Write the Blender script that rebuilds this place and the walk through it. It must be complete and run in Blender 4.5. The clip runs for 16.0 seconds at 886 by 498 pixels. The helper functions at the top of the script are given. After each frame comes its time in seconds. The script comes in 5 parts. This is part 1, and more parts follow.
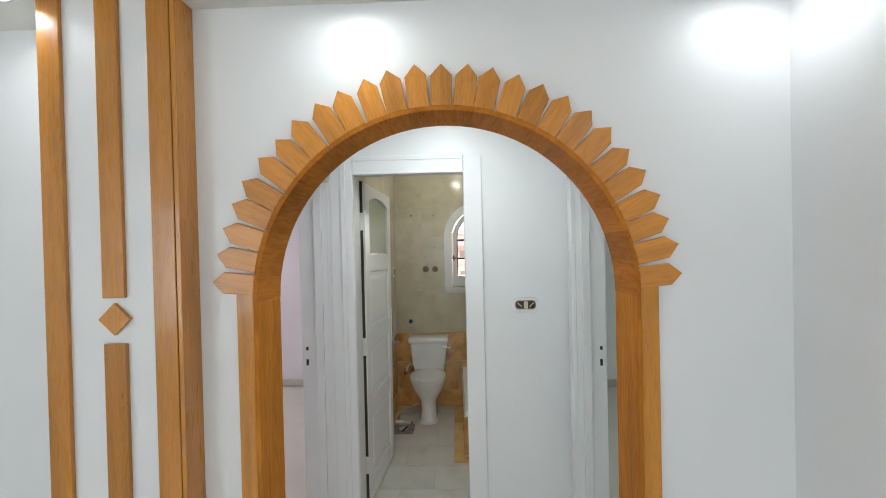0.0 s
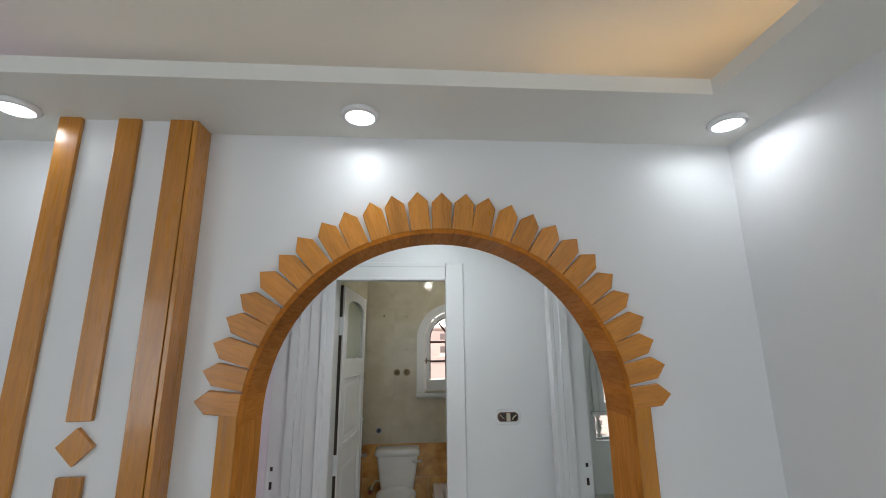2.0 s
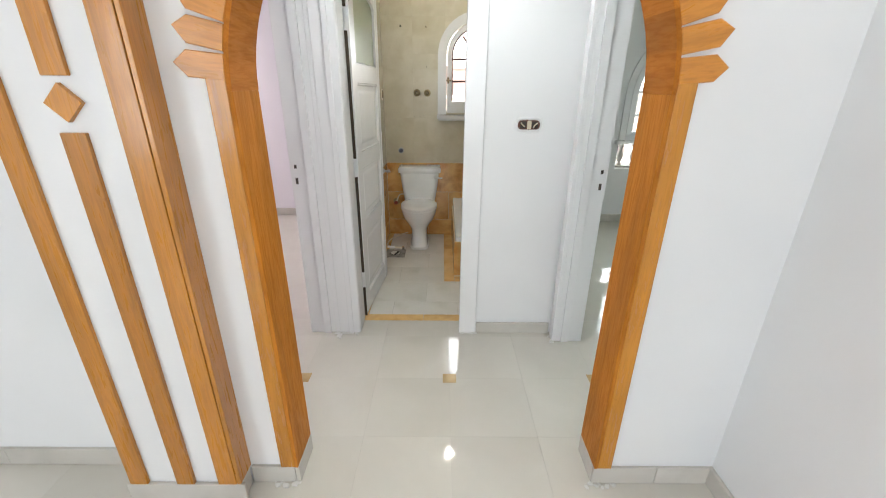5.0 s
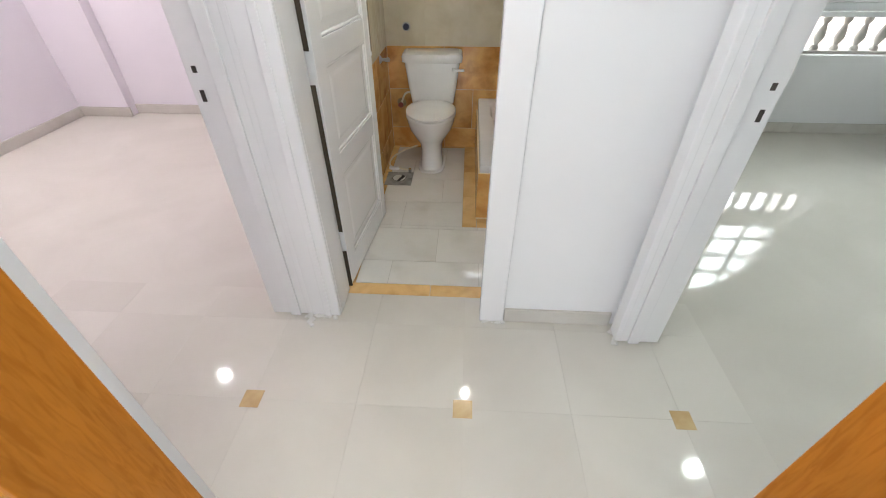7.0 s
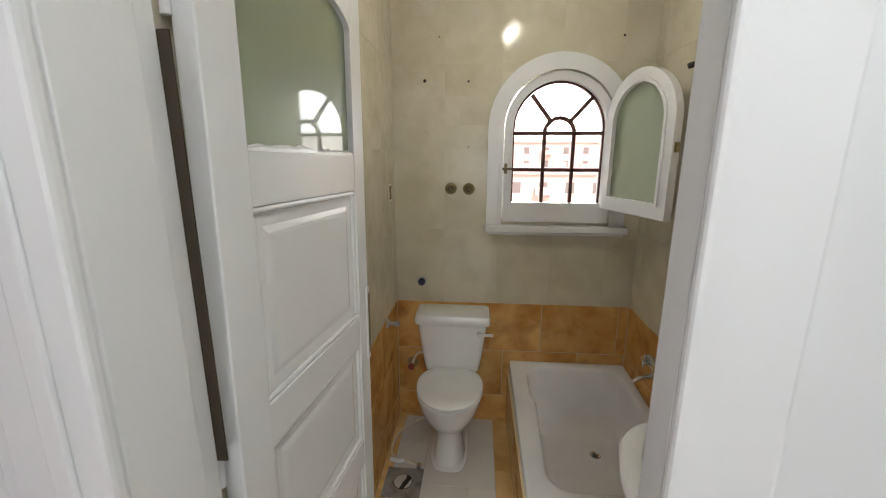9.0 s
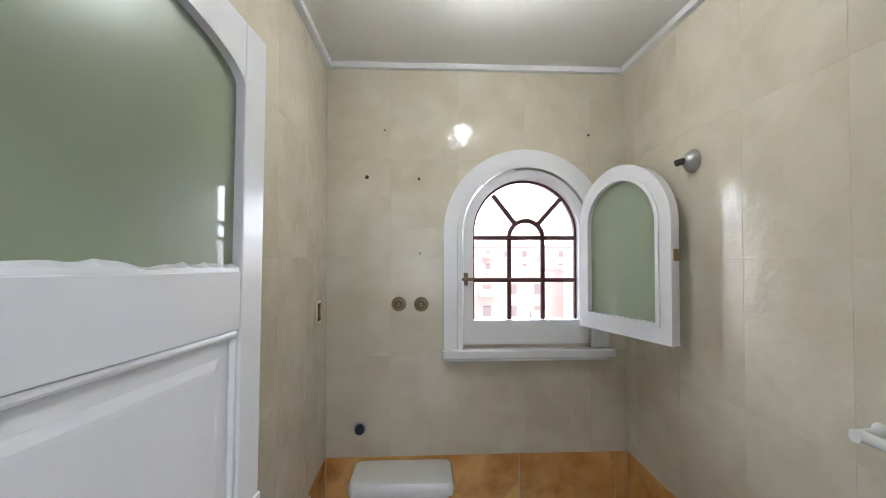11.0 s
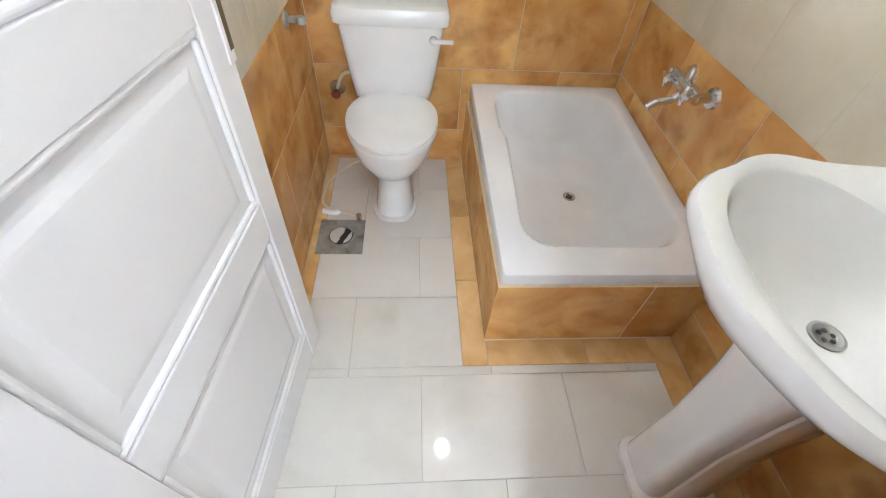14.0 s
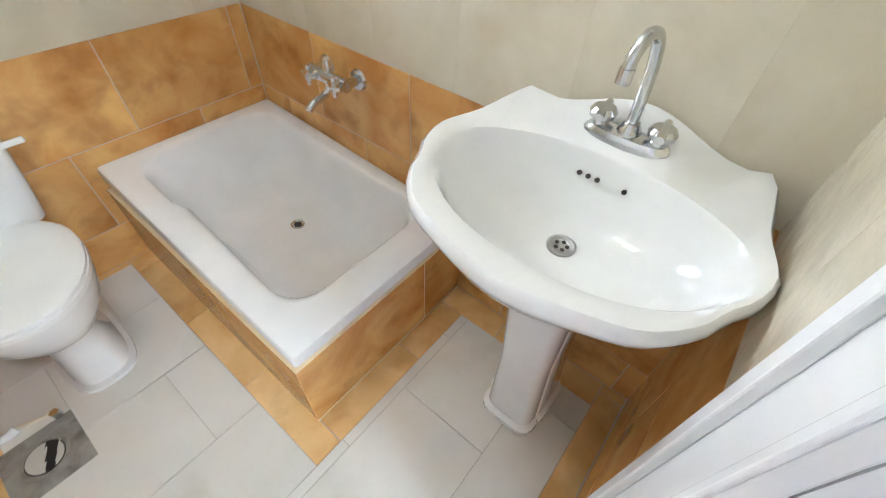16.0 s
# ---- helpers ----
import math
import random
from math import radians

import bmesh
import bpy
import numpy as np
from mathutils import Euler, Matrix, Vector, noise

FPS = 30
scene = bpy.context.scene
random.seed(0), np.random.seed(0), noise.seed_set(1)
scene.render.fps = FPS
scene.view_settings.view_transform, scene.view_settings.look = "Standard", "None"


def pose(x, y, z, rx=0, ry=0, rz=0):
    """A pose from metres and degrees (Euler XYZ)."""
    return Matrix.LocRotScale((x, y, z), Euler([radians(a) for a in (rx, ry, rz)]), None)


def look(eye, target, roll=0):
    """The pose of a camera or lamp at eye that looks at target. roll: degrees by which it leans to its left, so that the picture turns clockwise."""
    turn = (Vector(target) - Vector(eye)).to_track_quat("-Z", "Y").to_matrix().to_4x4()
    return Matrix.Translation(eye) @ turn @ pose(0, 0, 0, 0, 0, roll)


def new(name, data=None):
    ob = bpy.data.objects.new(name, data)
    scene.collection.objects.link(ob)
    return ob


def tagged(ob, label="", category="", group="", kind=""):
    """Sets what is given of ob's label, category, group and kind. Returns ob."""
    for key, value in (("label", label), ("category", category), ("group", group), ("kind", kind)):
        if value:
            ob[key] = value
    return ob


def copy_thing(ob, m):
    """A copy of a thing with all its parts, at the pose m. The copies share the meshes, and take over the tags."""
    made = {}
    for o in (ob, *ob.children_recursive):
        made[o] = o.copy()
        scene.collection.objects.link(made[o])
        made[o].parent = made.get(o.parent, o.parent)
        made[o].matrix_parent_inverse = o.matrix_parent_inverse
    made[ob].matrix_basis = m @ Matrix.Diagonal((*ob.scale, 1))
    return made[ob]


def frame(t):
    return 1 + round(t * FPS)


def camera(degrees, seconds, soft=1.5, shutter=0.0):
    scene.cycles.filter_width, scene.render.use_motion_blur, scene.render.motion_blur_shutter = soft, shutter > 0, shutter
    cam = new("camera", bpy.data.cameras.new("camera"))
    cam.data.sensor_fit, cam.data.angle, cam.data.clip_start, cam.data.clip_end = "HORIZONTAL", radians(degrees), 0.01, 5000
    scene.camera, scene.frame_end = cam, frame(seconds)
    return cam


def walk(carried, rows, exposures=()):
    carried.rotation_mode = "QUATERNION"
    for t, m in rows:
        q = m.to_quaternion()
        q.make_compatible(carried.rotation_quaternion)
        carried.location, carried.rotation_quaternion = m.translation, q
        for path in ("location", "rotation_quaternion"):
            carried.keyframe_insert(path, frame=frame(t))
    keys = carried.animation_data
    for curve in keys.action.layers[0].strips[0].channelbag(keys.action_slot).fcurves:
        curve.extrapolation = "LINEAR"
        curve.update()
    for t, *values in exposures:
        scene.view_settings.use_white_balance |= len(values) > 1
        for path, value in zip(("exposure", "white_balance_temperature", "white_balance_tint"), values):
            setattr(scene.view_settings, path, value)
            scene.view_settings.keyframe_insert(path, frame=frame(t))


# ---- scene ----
cam = camera(94.5, 16.0, soft=1.0, shutter=0.12)
PATH = [
    (0, (0.809, 0.912, 1.654), (0.755, 2.912, 1.634), -1.3),
    (0.5, (0.743, 0.914, 1.685), (0.789, 2.912, 1.766), -0.7),
    (1, (0.703, 0.903, 1.709), (0.739, 2.892, 1.91), -0.9),
    (1.5, (0.698, 0.89, 1.731), (0.739, 2.86, 2.077), -1.3),
    (2, (0.695, 0.866, 1.727), (0.826, 2.815, 2.157), -0.5),
    (2.5, (0.694, 0.863, 1.716), (0.861, 2.815, 2.118), 0.0),
    (3, (0.7, 0.872, 1.713), (0.839, 2.836, 2.066), 0.5),
    (3.5, (0.7, 0.888, 1.682), (0.78, 2.881, 1.832), 0.4),
    (4, (0.696, 0.921, 1.632), (0.76, 2.915, 1.486), 0.3),
    (4.5, (0.715, 0.954, 1.583), (0.774, 2.905, 1.146), 0.3),
    (5, (0.75, 1.006, 1.512), (0.759, 2.857, 0.753), 0.5),
    (5.2, (0.759, 1.034, 1.481), (0.729, 2.823, 0.587), 0.2),
    (7.3, (0.774, 2.109, 1.409), (0.67, 3.678, 0.173), -0.5),
    (7.5, (0.762, 2.181, 1.416), (0.644, 3.795, 0.241), -0.7),
    (7.7, (0.74, 2.306, 1.439), (0.627, 4.015, 0.407), -0.1),
    (8, (0.674, 2.409, 1.498), (0.605, 4.219, 0.652), 1.0),
    (8.5, (0.64, 2.609, 1.542), (0.547, 4.523, 0.968), 0.5),
    (9, (0.662, 2.875, 1.594), (0.496, 4.817, 1.140), 0.1),
    (9.5, (0.620, 3.047, 1.582), (0.592, 5.020, 1.252), 0.5),
    (10, (0.576, 3.258, 1.599), (0.650, 5.257, 1.567), -0.9),
    (10.2, (0.579, 3.292, 1.609), (0.672, 5.289, 1.660), 0.0),
    (12.3, (0.684, 3.352, 1.615), (0.786, 5.340, 1.447), -0.4),
    (12.5, (0.678, 3.360, 1.567), (0.767, 5.335, 1.243), -0.9),
    (13, (0.68, 3.397, 1.427), (0.782, 5.265, 0.718), 0.7),
    (13.5, (0.634, 3.406, 1.308), (0.767, 5.065, 0.199), 2.8),
    (14, (0.611, 3.403, 1.251), (0.761, 4.721, -0.245), 5.0),
    (14.5, (0.631, 3.404, 1.217), (0.774, 4.484, -0.46), 5.7),
    (15, (0.643, 3.455, 1.205), (0.992, 4.429, -0.507), 7.7),
    (15.5, (0.695, 3.516, 1.208), (1.407, 4.407, -0.434), 6.7),
    (16, (0.712, 3.556, 1.253), (1.799, 4.371, -0.214), 3.4),
]
walk(cam, [(t, look(eye, target, roll)) for t, eye, target, roll in PATH],
     exposures=[(0.0, -0.05, 6300, 2), (0.5, -0.38, 6280, 2), (1.0, -0.54, 6250, 3), (2.0, -0.64, 6200, 4), (3.0, -0.6, 6200, 5), (3.5, -0.5, 6250, 7), (4.0, -0.15, 6330, 7), (4.5, 0.18, 6400, 4), (5.0, 0.5, 6430, 5),
                (7.5, 0.66, 6380, 8), (8.0, 0.5, 6350, 7), (8.5, 0.28, 6550, 7), (9.0, 0.12, 6500, 7), (9.5, 0.26, 6250, 9), (10.0, 0.36, 5680, 9), (12.5, 0.44, 5700, 15),
                (13.0, 0.87, 5800, 16), (13.5, 1.45, 5850, 12), (14.0, 1.55, 5820, 10), (14.5, 1.55, 5760, 8), (15.0, 1.5, 5800, 7), (16.0, 1.6, 5730, 7)])

# ---- world and light ----
world = bpy.data.worlds.new("world")
scene.world = world
world.use_nodes = True
sky = world.node_tree.nodes.new("ShaderNodeTexSky")
sky.sky_type, sky.sun_disc, sky.sun_elevation, sky.sun_rotation = "NISHITA", False, radians(50), radians(160)
sky.dust_density, sky.air_density = 6.0, 1.0
world.node_tree.nodes["Background"].inputs["Strength"].default_value = 0.15
world.node_tree.links.new(sky.outputs[0], world.node_tree.nodes["Background"].inputs["Color"])
sun = new("sun", bpy.data.lights.new("sun", "SUN"))
sun.data.energy, sun.data.angle, sun.data.color = 5.0, radians(0.6), (1.0, 0.95, 0.88)
sun.matrix_world = look((0, 0, 30), (-8, 18, 0))


def area_lamp(name, at, target, size, power, colour, shape="SQUARE", size_y=None):
    data = bpy.data.lights.new(name, "AREA")
    data.energy, data.color, data.shape, data.size = power, colour, shape, size
    if size_y:
        data.shape, data.size_y = "RECTANGLE", size_y
    ob = new(name, data)
    ob.matrix_world = look(at, target)
    return ob


COOL, DAY = (0.96, 0.97, 1.0), (0.88, 0.92, 1.0)
DOWN = [(-0.50, 2.05), (0.518, 2.045), (1.715, 2.03), (1.70, 0.75), (1.70, -0.6), (-1.6, 2.05), (-2.3, 0.75), (-2.3, -0.6)]
for lx, ly in DOWN:
    area_lamp("downlight_lamp", (lx, ly, 2.392), (lx, ly, 0), 0.085, 0.9, COOL, "DISK")
for lx, ly, power in ((-1.78, 4.56, 15), (-2.60, 3.92, 15), (2.96, 3.81, 7)):
    area_lamp("room_lamp", (lx, ly, 2.478), (lx, ly, 0), 0.075, power, (1.0, 0.905, 0.91) if lx < 0 else (0.90, 1.0, 0.97), "DISK")
area_lamp("hall_lamp", (0.77, 2.74, 2.432), (0.77, 2.74, 0), 0.085, 7.0, (0.96, 0.99, 1.0), "DISK")
# two fill lamps added at assumed, unseen openings to brighten the living room
area_lamp("living_window_light", (-2.58, -2.1, 1.45), (1.8, 1.0, 1.3), 1.5, 42, DAY, size_y=1.5)
area_lamp("living_back_window_light", (0.9, -2.98, 1.45), (0.8, 1.4, 1.2), 1.9, 29, DAY, size_y=1.5)
area_lamp("right_room_window_light", (3.7, 6.8, 3.3), (2.6, 3.6, 0.3), 2.6, 60, (0.86, 1.0, 0.98), size_y=1.4)
area_lamp("north_sky_light", (1.6, 12.0, 4.4), (1.0, 5.0, 1.3), 14.0, 1250, (0.86, 0.93, 1.0), size_y=5.0)


# ---- materials ----
def material(name, build):
    m = bpy.data.materials.new(name)
    m.use_nodes = True
    t = m.node_tree
    b = t.nodes["Principled BSDF"]
    build(t, b)
    return m


def node(t, kind, **values):
    n = t.nodes.new(kind)
    for k, v in values.items():
        n.inputs[k].default_value = v
    return n


def noise_tex(t, scale, detail=4.0, stretch=None, distortion=0.0, seed_by_object=False):
    co = t.nodes.new("ShaderNodeTexCoord")
    n = node(t, "ShaderNodeTexNoise", Scale=scale, Detail=detail, Distortion=distortion)
    src = co.outputs["Object"]
    if seed_by_object:
        info = t.nodes.new("ShaderNodeObjectInfo")
        mul = t.nodes.new("ShaderNodeMath")
        mul.operation, mul.inputs[1].default_value = "MULTIPLY", 37.0
        t.links.new(info.outputs["Random"], mul.inputs[0])
        add = t.nodes.new("ShaderNodeVectorMath")
        add.operation = "ADD"
        t.links.new(src, add.inputs[0])
        t.links.new(mul.outputs[0], add.inputs[1])
        src = add.outputs[0]
    if stretch:
        mp = t.nodes.new("ShaderNodeMapping")
        mp.inputs["Scale"].default_value = stretch
        t.links.new(src, mp.inputs["Vector"])
        src = mp.outputs[0]
    t.links.new(src, n.inputs["Vector"])
    return n


def ramp(t, src, stops):
    r = t.nodes.new("ShaderNodeValToRGB")
    e = r.color_ramp.elements
    while len(e) < len(stops):
        e.new(0.5)
    for el, (p, c) in zip(e, stops):
        el.position, el.color = p, (*c, 1)
    t.links.new(src, r.inputs[0])
    return r


def mix(t, a, b, fac, mode="MIX"):
    m = t.nodes.new("ShaderNodeMixRGB")
    m.blend_type = mode
    for i, v in ((0, fac), (1, a), (2, b)):
        if isinstance(v, (int, float)):
            m.inputs[i].default_value = v
        elif isinstance(v, tuple):
            m.inputs[i].default_value = (*v, 1)
        else:
            t.links.new(v, m.inputs[i])
    return m.outputs[0]


def bump(t, b, src, strength, distance=0.01):
    n = node(t, "ShaderNodeBump", Strength=strength, Distance=distance)
    t.links.new(src, n.inputs["Height"])
    t.links.new(n.outputs[0], b.inputs["Normal"])


def paint(name, colour, rough=0.5, relief=0.08, scale=9.0):
    def build(t, b):
        big = noise_tex(t, 1.3, 3)
        fine = noise_tex(t, 120, 3)
        dark = tuple(c * 0.955 for c in colour)
        r = ramp(t, big.outputs[0], [(0.35, dark), (0.65, colour)])
        t.links.new(r.outputs[0], b.inputs["Base Color"])
        rr = ramp(t, noise_tex(t, scale, 4).outputs[0], [(0.3, (rough * 0.85,) * 3), (0.7, (min(1, rough * 1.15),) * 3)])
        t.links.new(rr.outputs[0], b.inputs["Roughness"])
        bump(t, b, mix(t, fine.outputs[0], noise_tex(t, scale, 5).outputs[0], 0.6), relief, 0.004)
    return material(name, build)


def wood(name, stretch, base=(0.60, 0.258, 0.036), deep=(0.34, 0.115, 0.016), shine=0.5, coat=0.12, rough=0.25):
    def build(t, b):
        broad = noise_tex(t, 2.2, 4, stretch, 0.6, True)
        grain = noise_tex(t, 9, 8, tuple(s * 1.7 for s in stretch), 0.8, True)
        c = ramp(t, broad.outputs[0], [(0.30, tuple(v * 0.80 for v in base)), (0.52, base), (0.75, tuple(v * 1.16 for v in base))])
        g = ramp(t, grain.outputs[0], [(0.34, (0.72, 0.65, 0.56)), (0.56, (1, 1, 1))])
        col = mix(t, c.outputs[0], g.outputs[0], 0.62, "MULTIPLY")
        knots = noise_tex(t, 14, 2, None, 0.0, True)
        k = ramp(t, knots.outputs[0], [(0.76, (0, 0, 0)), (0.83, (0.8, 0.8, 0.8))])
        col = mix(t, col, deep, k.outputs[0])
        info = t.nodes.new("ShaderNodeObjectInfo")
        tone = ramp(t, info.outputs["Random"], [(0.0, (0.82, 0.80, 0.78)), (1.0, (1.0, 1.0, 1.0))])
        t.links.new(mix(t, col, tone.outputs[0], 1.0, "MULTIPLY"), b.inputs["Base Color"])
        rr = ramp(t, grain.outputs[0], [(0.3, (rough * 1.2,) * 3), (0.7, (rough * 0.8,) * 3)])
        t.links.new(rr.outputs[0], b.inputs["Roughness"])
        b.inputs["Coat Weight"].default_value, b.inputs["Coat Roughness"].default_value = coat, 0.10
        b.inputs["Specular IOR Level"].default_value = shine
        bump(t, b, grain.outputs[0], 0.05, 0.003)
    return material(name, build)


def plain(name, colour, rough=0.4, metal=0.0, relief=0.0, coat=0.0):
    def build(t, b):
        r = ramp(t, noise_tex(t, 7, 4).outputs[0], [(0.3, tuple(c * 0.93 for c in colour)), (0.7, colour)])
        t.links.new(r.outputs[0], b.inputs["Base Color"])
        b.inputs["Roughness"].default_value, b.inputs["Metallic"].default_value = rough, metal
        b.inputs["Coat Weight"].default_value, b.inputs["Coat Roughness"].default_value = coat, 0.05
        if relief:
            bump(t, b, noise_tex(t, 40, 4).outputs[0], relief, 0.003)
    return material(name, build)


def tile(name, light, dark, stain, rough, scale, amount, relief=0.05, piece=0.0, ripple=5, shine=0.5):
    """Glazed stone-look tile: clouds, fine veins, stains of their own shape."""
    def build(t, b):
        cloud = noise_tex(t, scale, 5, None, 0.7, True)
        c = ramp(t, cloud.outputs[0], [(0.33, dark), (0.68, light)])
        vein = noise_tex(t, scale * 2.6, 9, None, 1.6, True)
        v = ramp(t, vein.outputs[0], [(0.485, (0, 0, 0)), (0.50, (0.45, 0.45, 0.45)), (0.515, (0, 0, 0))])
        vm = t.nodes.new("ShaderNodeMath")
        vm.operation, vm.inputs[1].default_value = "MULTIPLY", amount * 0.35
        t.links.new(v.outputs[0], vm.inputs[0])
        col = mix(t, c.outputs[0], stain, vm.outputs[0])
        blot = noise_tex(t, scale * 1.3, 3, None, 0.2, True)
        bl = ramp(t, blot.outputs[0], [(0.53, (0, 0, 0)), (0.76, (1, 1, 1))])
        bm_ = t.nodes.new("ShaderNodeMath")
        bm_.operation, bm_.inputs[1].default_value = "MULTIPLY", amount
        t.links.new(bl.outputs[0], bm_.inputs[0])
        col = mix(t, col, stain, bm_.outputs[0])
        if piece:
            info = t.nodes.new("ShaderNodeObjectInfo")
            tone = ramp(t, info.outputs["Random"], [(0.0, (1 - piece,) * 3), (1.0, (1.0,) * 3)])
            col = mix(t, col, tone.outputs[0], 1.0, "MULTIPLY")
        t.links.new(col, b.inputs["Base Color"])
        rr = ramp(t, noise_tex(t, 6, 5).outputs[0], [(0.3, (rough * 0.6,) * 3), (0.75, (rough * 1.5,) * 3)])
        t.links.new(rr.outputs[0], b.inputs["Roughness"])
        b.inputs["Specular IOR Level"].default_value = shine
        bump(t, b, noise_tex(t, ripple, 3).outputs[0], relief, 0.006)
    return material(name, build)


def glass(name, colour=(0.9, 0.96, 0.93), rough=0.02):
    def build(t, b):
        b.inputs["Base Color"].default_value = (*colour, 1)
        b.inputs["Roughness"].default_value = rough
        b.inputs["Transmission Weight"].default_value = 1.0
        b.inputs["IOR"].default_value = 1.45
        bump(t, b, noise_tex(t, 14, 3).outputs[0], 0.12, 0.003)
    return material(name, build)


def glow(name, colour, strength):
    def build(t, b):
        b.inputs["Base Color"].default_value = (*colour, 1)
        b.inputs["Emission Color"].default_value = (*colour, 1)
        b.inputs["Emission Strength"].default_value = strength
    return material(name, build)


WALL = paint("white_wall_paint", (0.80, 0.80, 0.81), 0.42, 0.10)
WALL_LILAC = paint("lilac_white_wall_paint", (0.80, 0.76, 0.82), 0.5, 0.10)
CEIL = paint("ceiling_plaster", (0.80, 0.79, 0.75), 0.7, 0.06)
GLOSS = paint("white_gloss_paint", (0.83, 0.83, 0.84), 0.22, 0.06, 14)
WOOD_V = wood("varnished_wood_upright", (7.0, 7.0, 0.7))
# arch lining: the shade under the arch is darkened into the base colour
WOOD_Y_SHADED = wood("shaded_varnished_wood_along_depth", (7.0, 0.8, 7.0), (0.50, 0.172, 0.017), shine=0.15, coat=0.0, rough=0.55)
WOOD_STRIP = wood("dark_varnished_wood_strip", (7.0, 7.0, 0.5), (0.56, 0.235, 0.032), coat=0.3, rough=0.3)
# jamb lining: facing wood darkened to carry the shade of the reveal
WOOD_JAMB_SHADED = wood("shaded_dull_varnished_wood_upright", (7.0, 7.0, 0.7), (0.55, 0.202, 0.022), shine=0.15, coat=0.0, rough=0.55)
WOOD_PETAL = wood("pale_varnished_wood_petal", (8.0, 8.0, 0.9), (0.68, 0.285, 0.046), coat=0.10, rough=0.32)
PORC = tile("polished_porcelain", (0.66, 0.63, 0.57), (0.60, 0.57, 0.51), (0.50, 0.46, 0.40), 0.055, 1.6, 0.18, 0.015, 0.03)
DOT = tile("beige_marble_inset", (0.60, 0.46, 0.25), (0.48, 0.33, 0.15), (0.36, 0.22, 0.09), 0.10, 9, 0.4, 0.02)
SKIRT = tile("grey_beige_skirting", (0.63, 0.60, 0.555), (0.55, 0.52, 0.475), (0.35, 0.32, 0.28), 0.14, 3, 0.3, 0.03, 0.06)
CREAM = tile("cream_wall_tile", (0.67, 0.615, 0.495), (0.58, 0.525, 0.395), (0.46, 0.37, 0.22), 0.11, 4.2, 0.36, 0.42, 0.02, 17, 0.28)
OCHRE = tile("ochre_stone_look_tile", (0.81, 0.485, 0.175), (0.61, 0.28, 0.078), (0.24, 0.075, 0.018), 0.13, 5.5, 0.60, 0.08, 0.16, 9, 0.34)
# ochre tile lightened for the floor border, light from above in its colours
OCHRE_LIT = tile("lit_ochre_border_tile", (0.86, 0.60, 0.28), (0.70, 0.41, 0.15), (0.42, 0.20, 0.06), 0.16, 5.5, 0.45, 0.08, 0.10, 9, 0.34)
BATHTILE = tile("white_marble_look_tile", (0.77, 0.75, 0.70), (0.71, 0.69, 0.635), (0.52, 0.49, 0.40), 0.05, 3.4, 0.40, 0.10, 0.05, 9, 0.36)
GROUT = plain("grey_grout", (0.55, 0.52, 0.46), 0.9, relief=0.2)
GROUT_CREAM = plain("cream_grout", (0.60, 0.55, 0.44), 0.8, relief=0.2)
GROUT_OCHRE = plain("pale_ochre_grout", (0.80, 0.66, 0.42), 0.8, relief=0.2)
CERAMIC = plain("white_vitreous_china", (0.83, 0.83, 0.82), 0.10, coat=0.6)
ACRYL = plain("white_enamel", (0.87, 0.87, 0.885), 0.26, coat=0.2)
SEAT = plain("white_plastic", (0.84, 0.84, 0.83), 0.22)
CHROME = plain("chrome", (0.66, 0.67, 0.68), 0.18, 1.0)
STEEL = plain("dull_stainless_steel", (0.45, 0.45, 0.44), 0.38, 1.0, 0.3)
IRON = plain("brown_painted_iron", (0.10, 0.035, 0.03), 0.5, 0.2, 0.3)
BRASS = plain("aged_brass", (0.35, 0.27, 0.14), 0.4, 0.9, 0.3)
PIT = plain("wet_black_drain", (0.012, 0.011, 0.010), 0.7)
DARK = plain("dark_cavity", (0.05, 0.04, 0.035), 0.9)
# near-black brown that paints the shade of the hinge gap
GAP_SHADE = plain("painted_gap_shade", (0.045, 0.032, 0.018), 0.8, relief=0.3)
LATCH = plain("tarnished_latch_metal", (0.16, 0.12, 0.07), 0.35, 0.7, 0.4)
BROWN = plain("brown_box_plastic", (0.13, 0.05, 0.03), 0.5)
BEIGE = plain("beige_wire_insulation", (0.62, 0.55, 0.42), 0.5)
CEMENT = plain("raw_cement", (0.55, 0.52, 0.48), 0.95, relief=0.5)
BLUE = plain("dark_blue_plug", (0.014, 0.018, 0.045), 0.4)
HOSE = plain("white_hose", (0.72, 0.66, 0.50), 0.4)
SCRAP = plain("pale_scratched_zinc", (0.66, 0.66, 0.62), 0.45, 0.3, 0.4)
ZINC = tile("grey_cast_drain_plate", (0.36, 0.35, 0.31), (0.21, 0.20, 0.18), (0.07, 0.06, 0.045), 0.45, 14, 0.8, 0.3)
LED = glow("led_diffuser", (0.95, 0.97, 1.0), 9.0)
BULB = glow("lamp_diffuser", (1.0, 0.99, 0.96), 7.0)
TUBE = glow("lamp_tube", (1.0, 0.96, 0.88), 126.0)
COVE_WARM = glow("amber_cove_strip", (1.0, 0.64, 0.33), 6.5)
# emission of an extra strip that lifts the tray ceiling
COVE_FILL = glow("pale_cove_fill_strip", (1.0, 0.80, 0.66), 2.6)
COVE_PINK = glow("lilac_cove_strip", (0.78, 0.52, 1.0), 7.0)
FROST = glass("frosted_textured_glass", (0.37, 0.43, 0.28), 0.35)
for key, value in (("Transmission Weight", 0.45), ("Coat Weight", 0.75), ("Coat Roughness", 0.025)):
    FROST.node_tree.nodes["Principled BSDF"].inputs[key].default_value = value
PANE = glass("clear_glass", (0.92, 0.97, 0.95), 0.03)


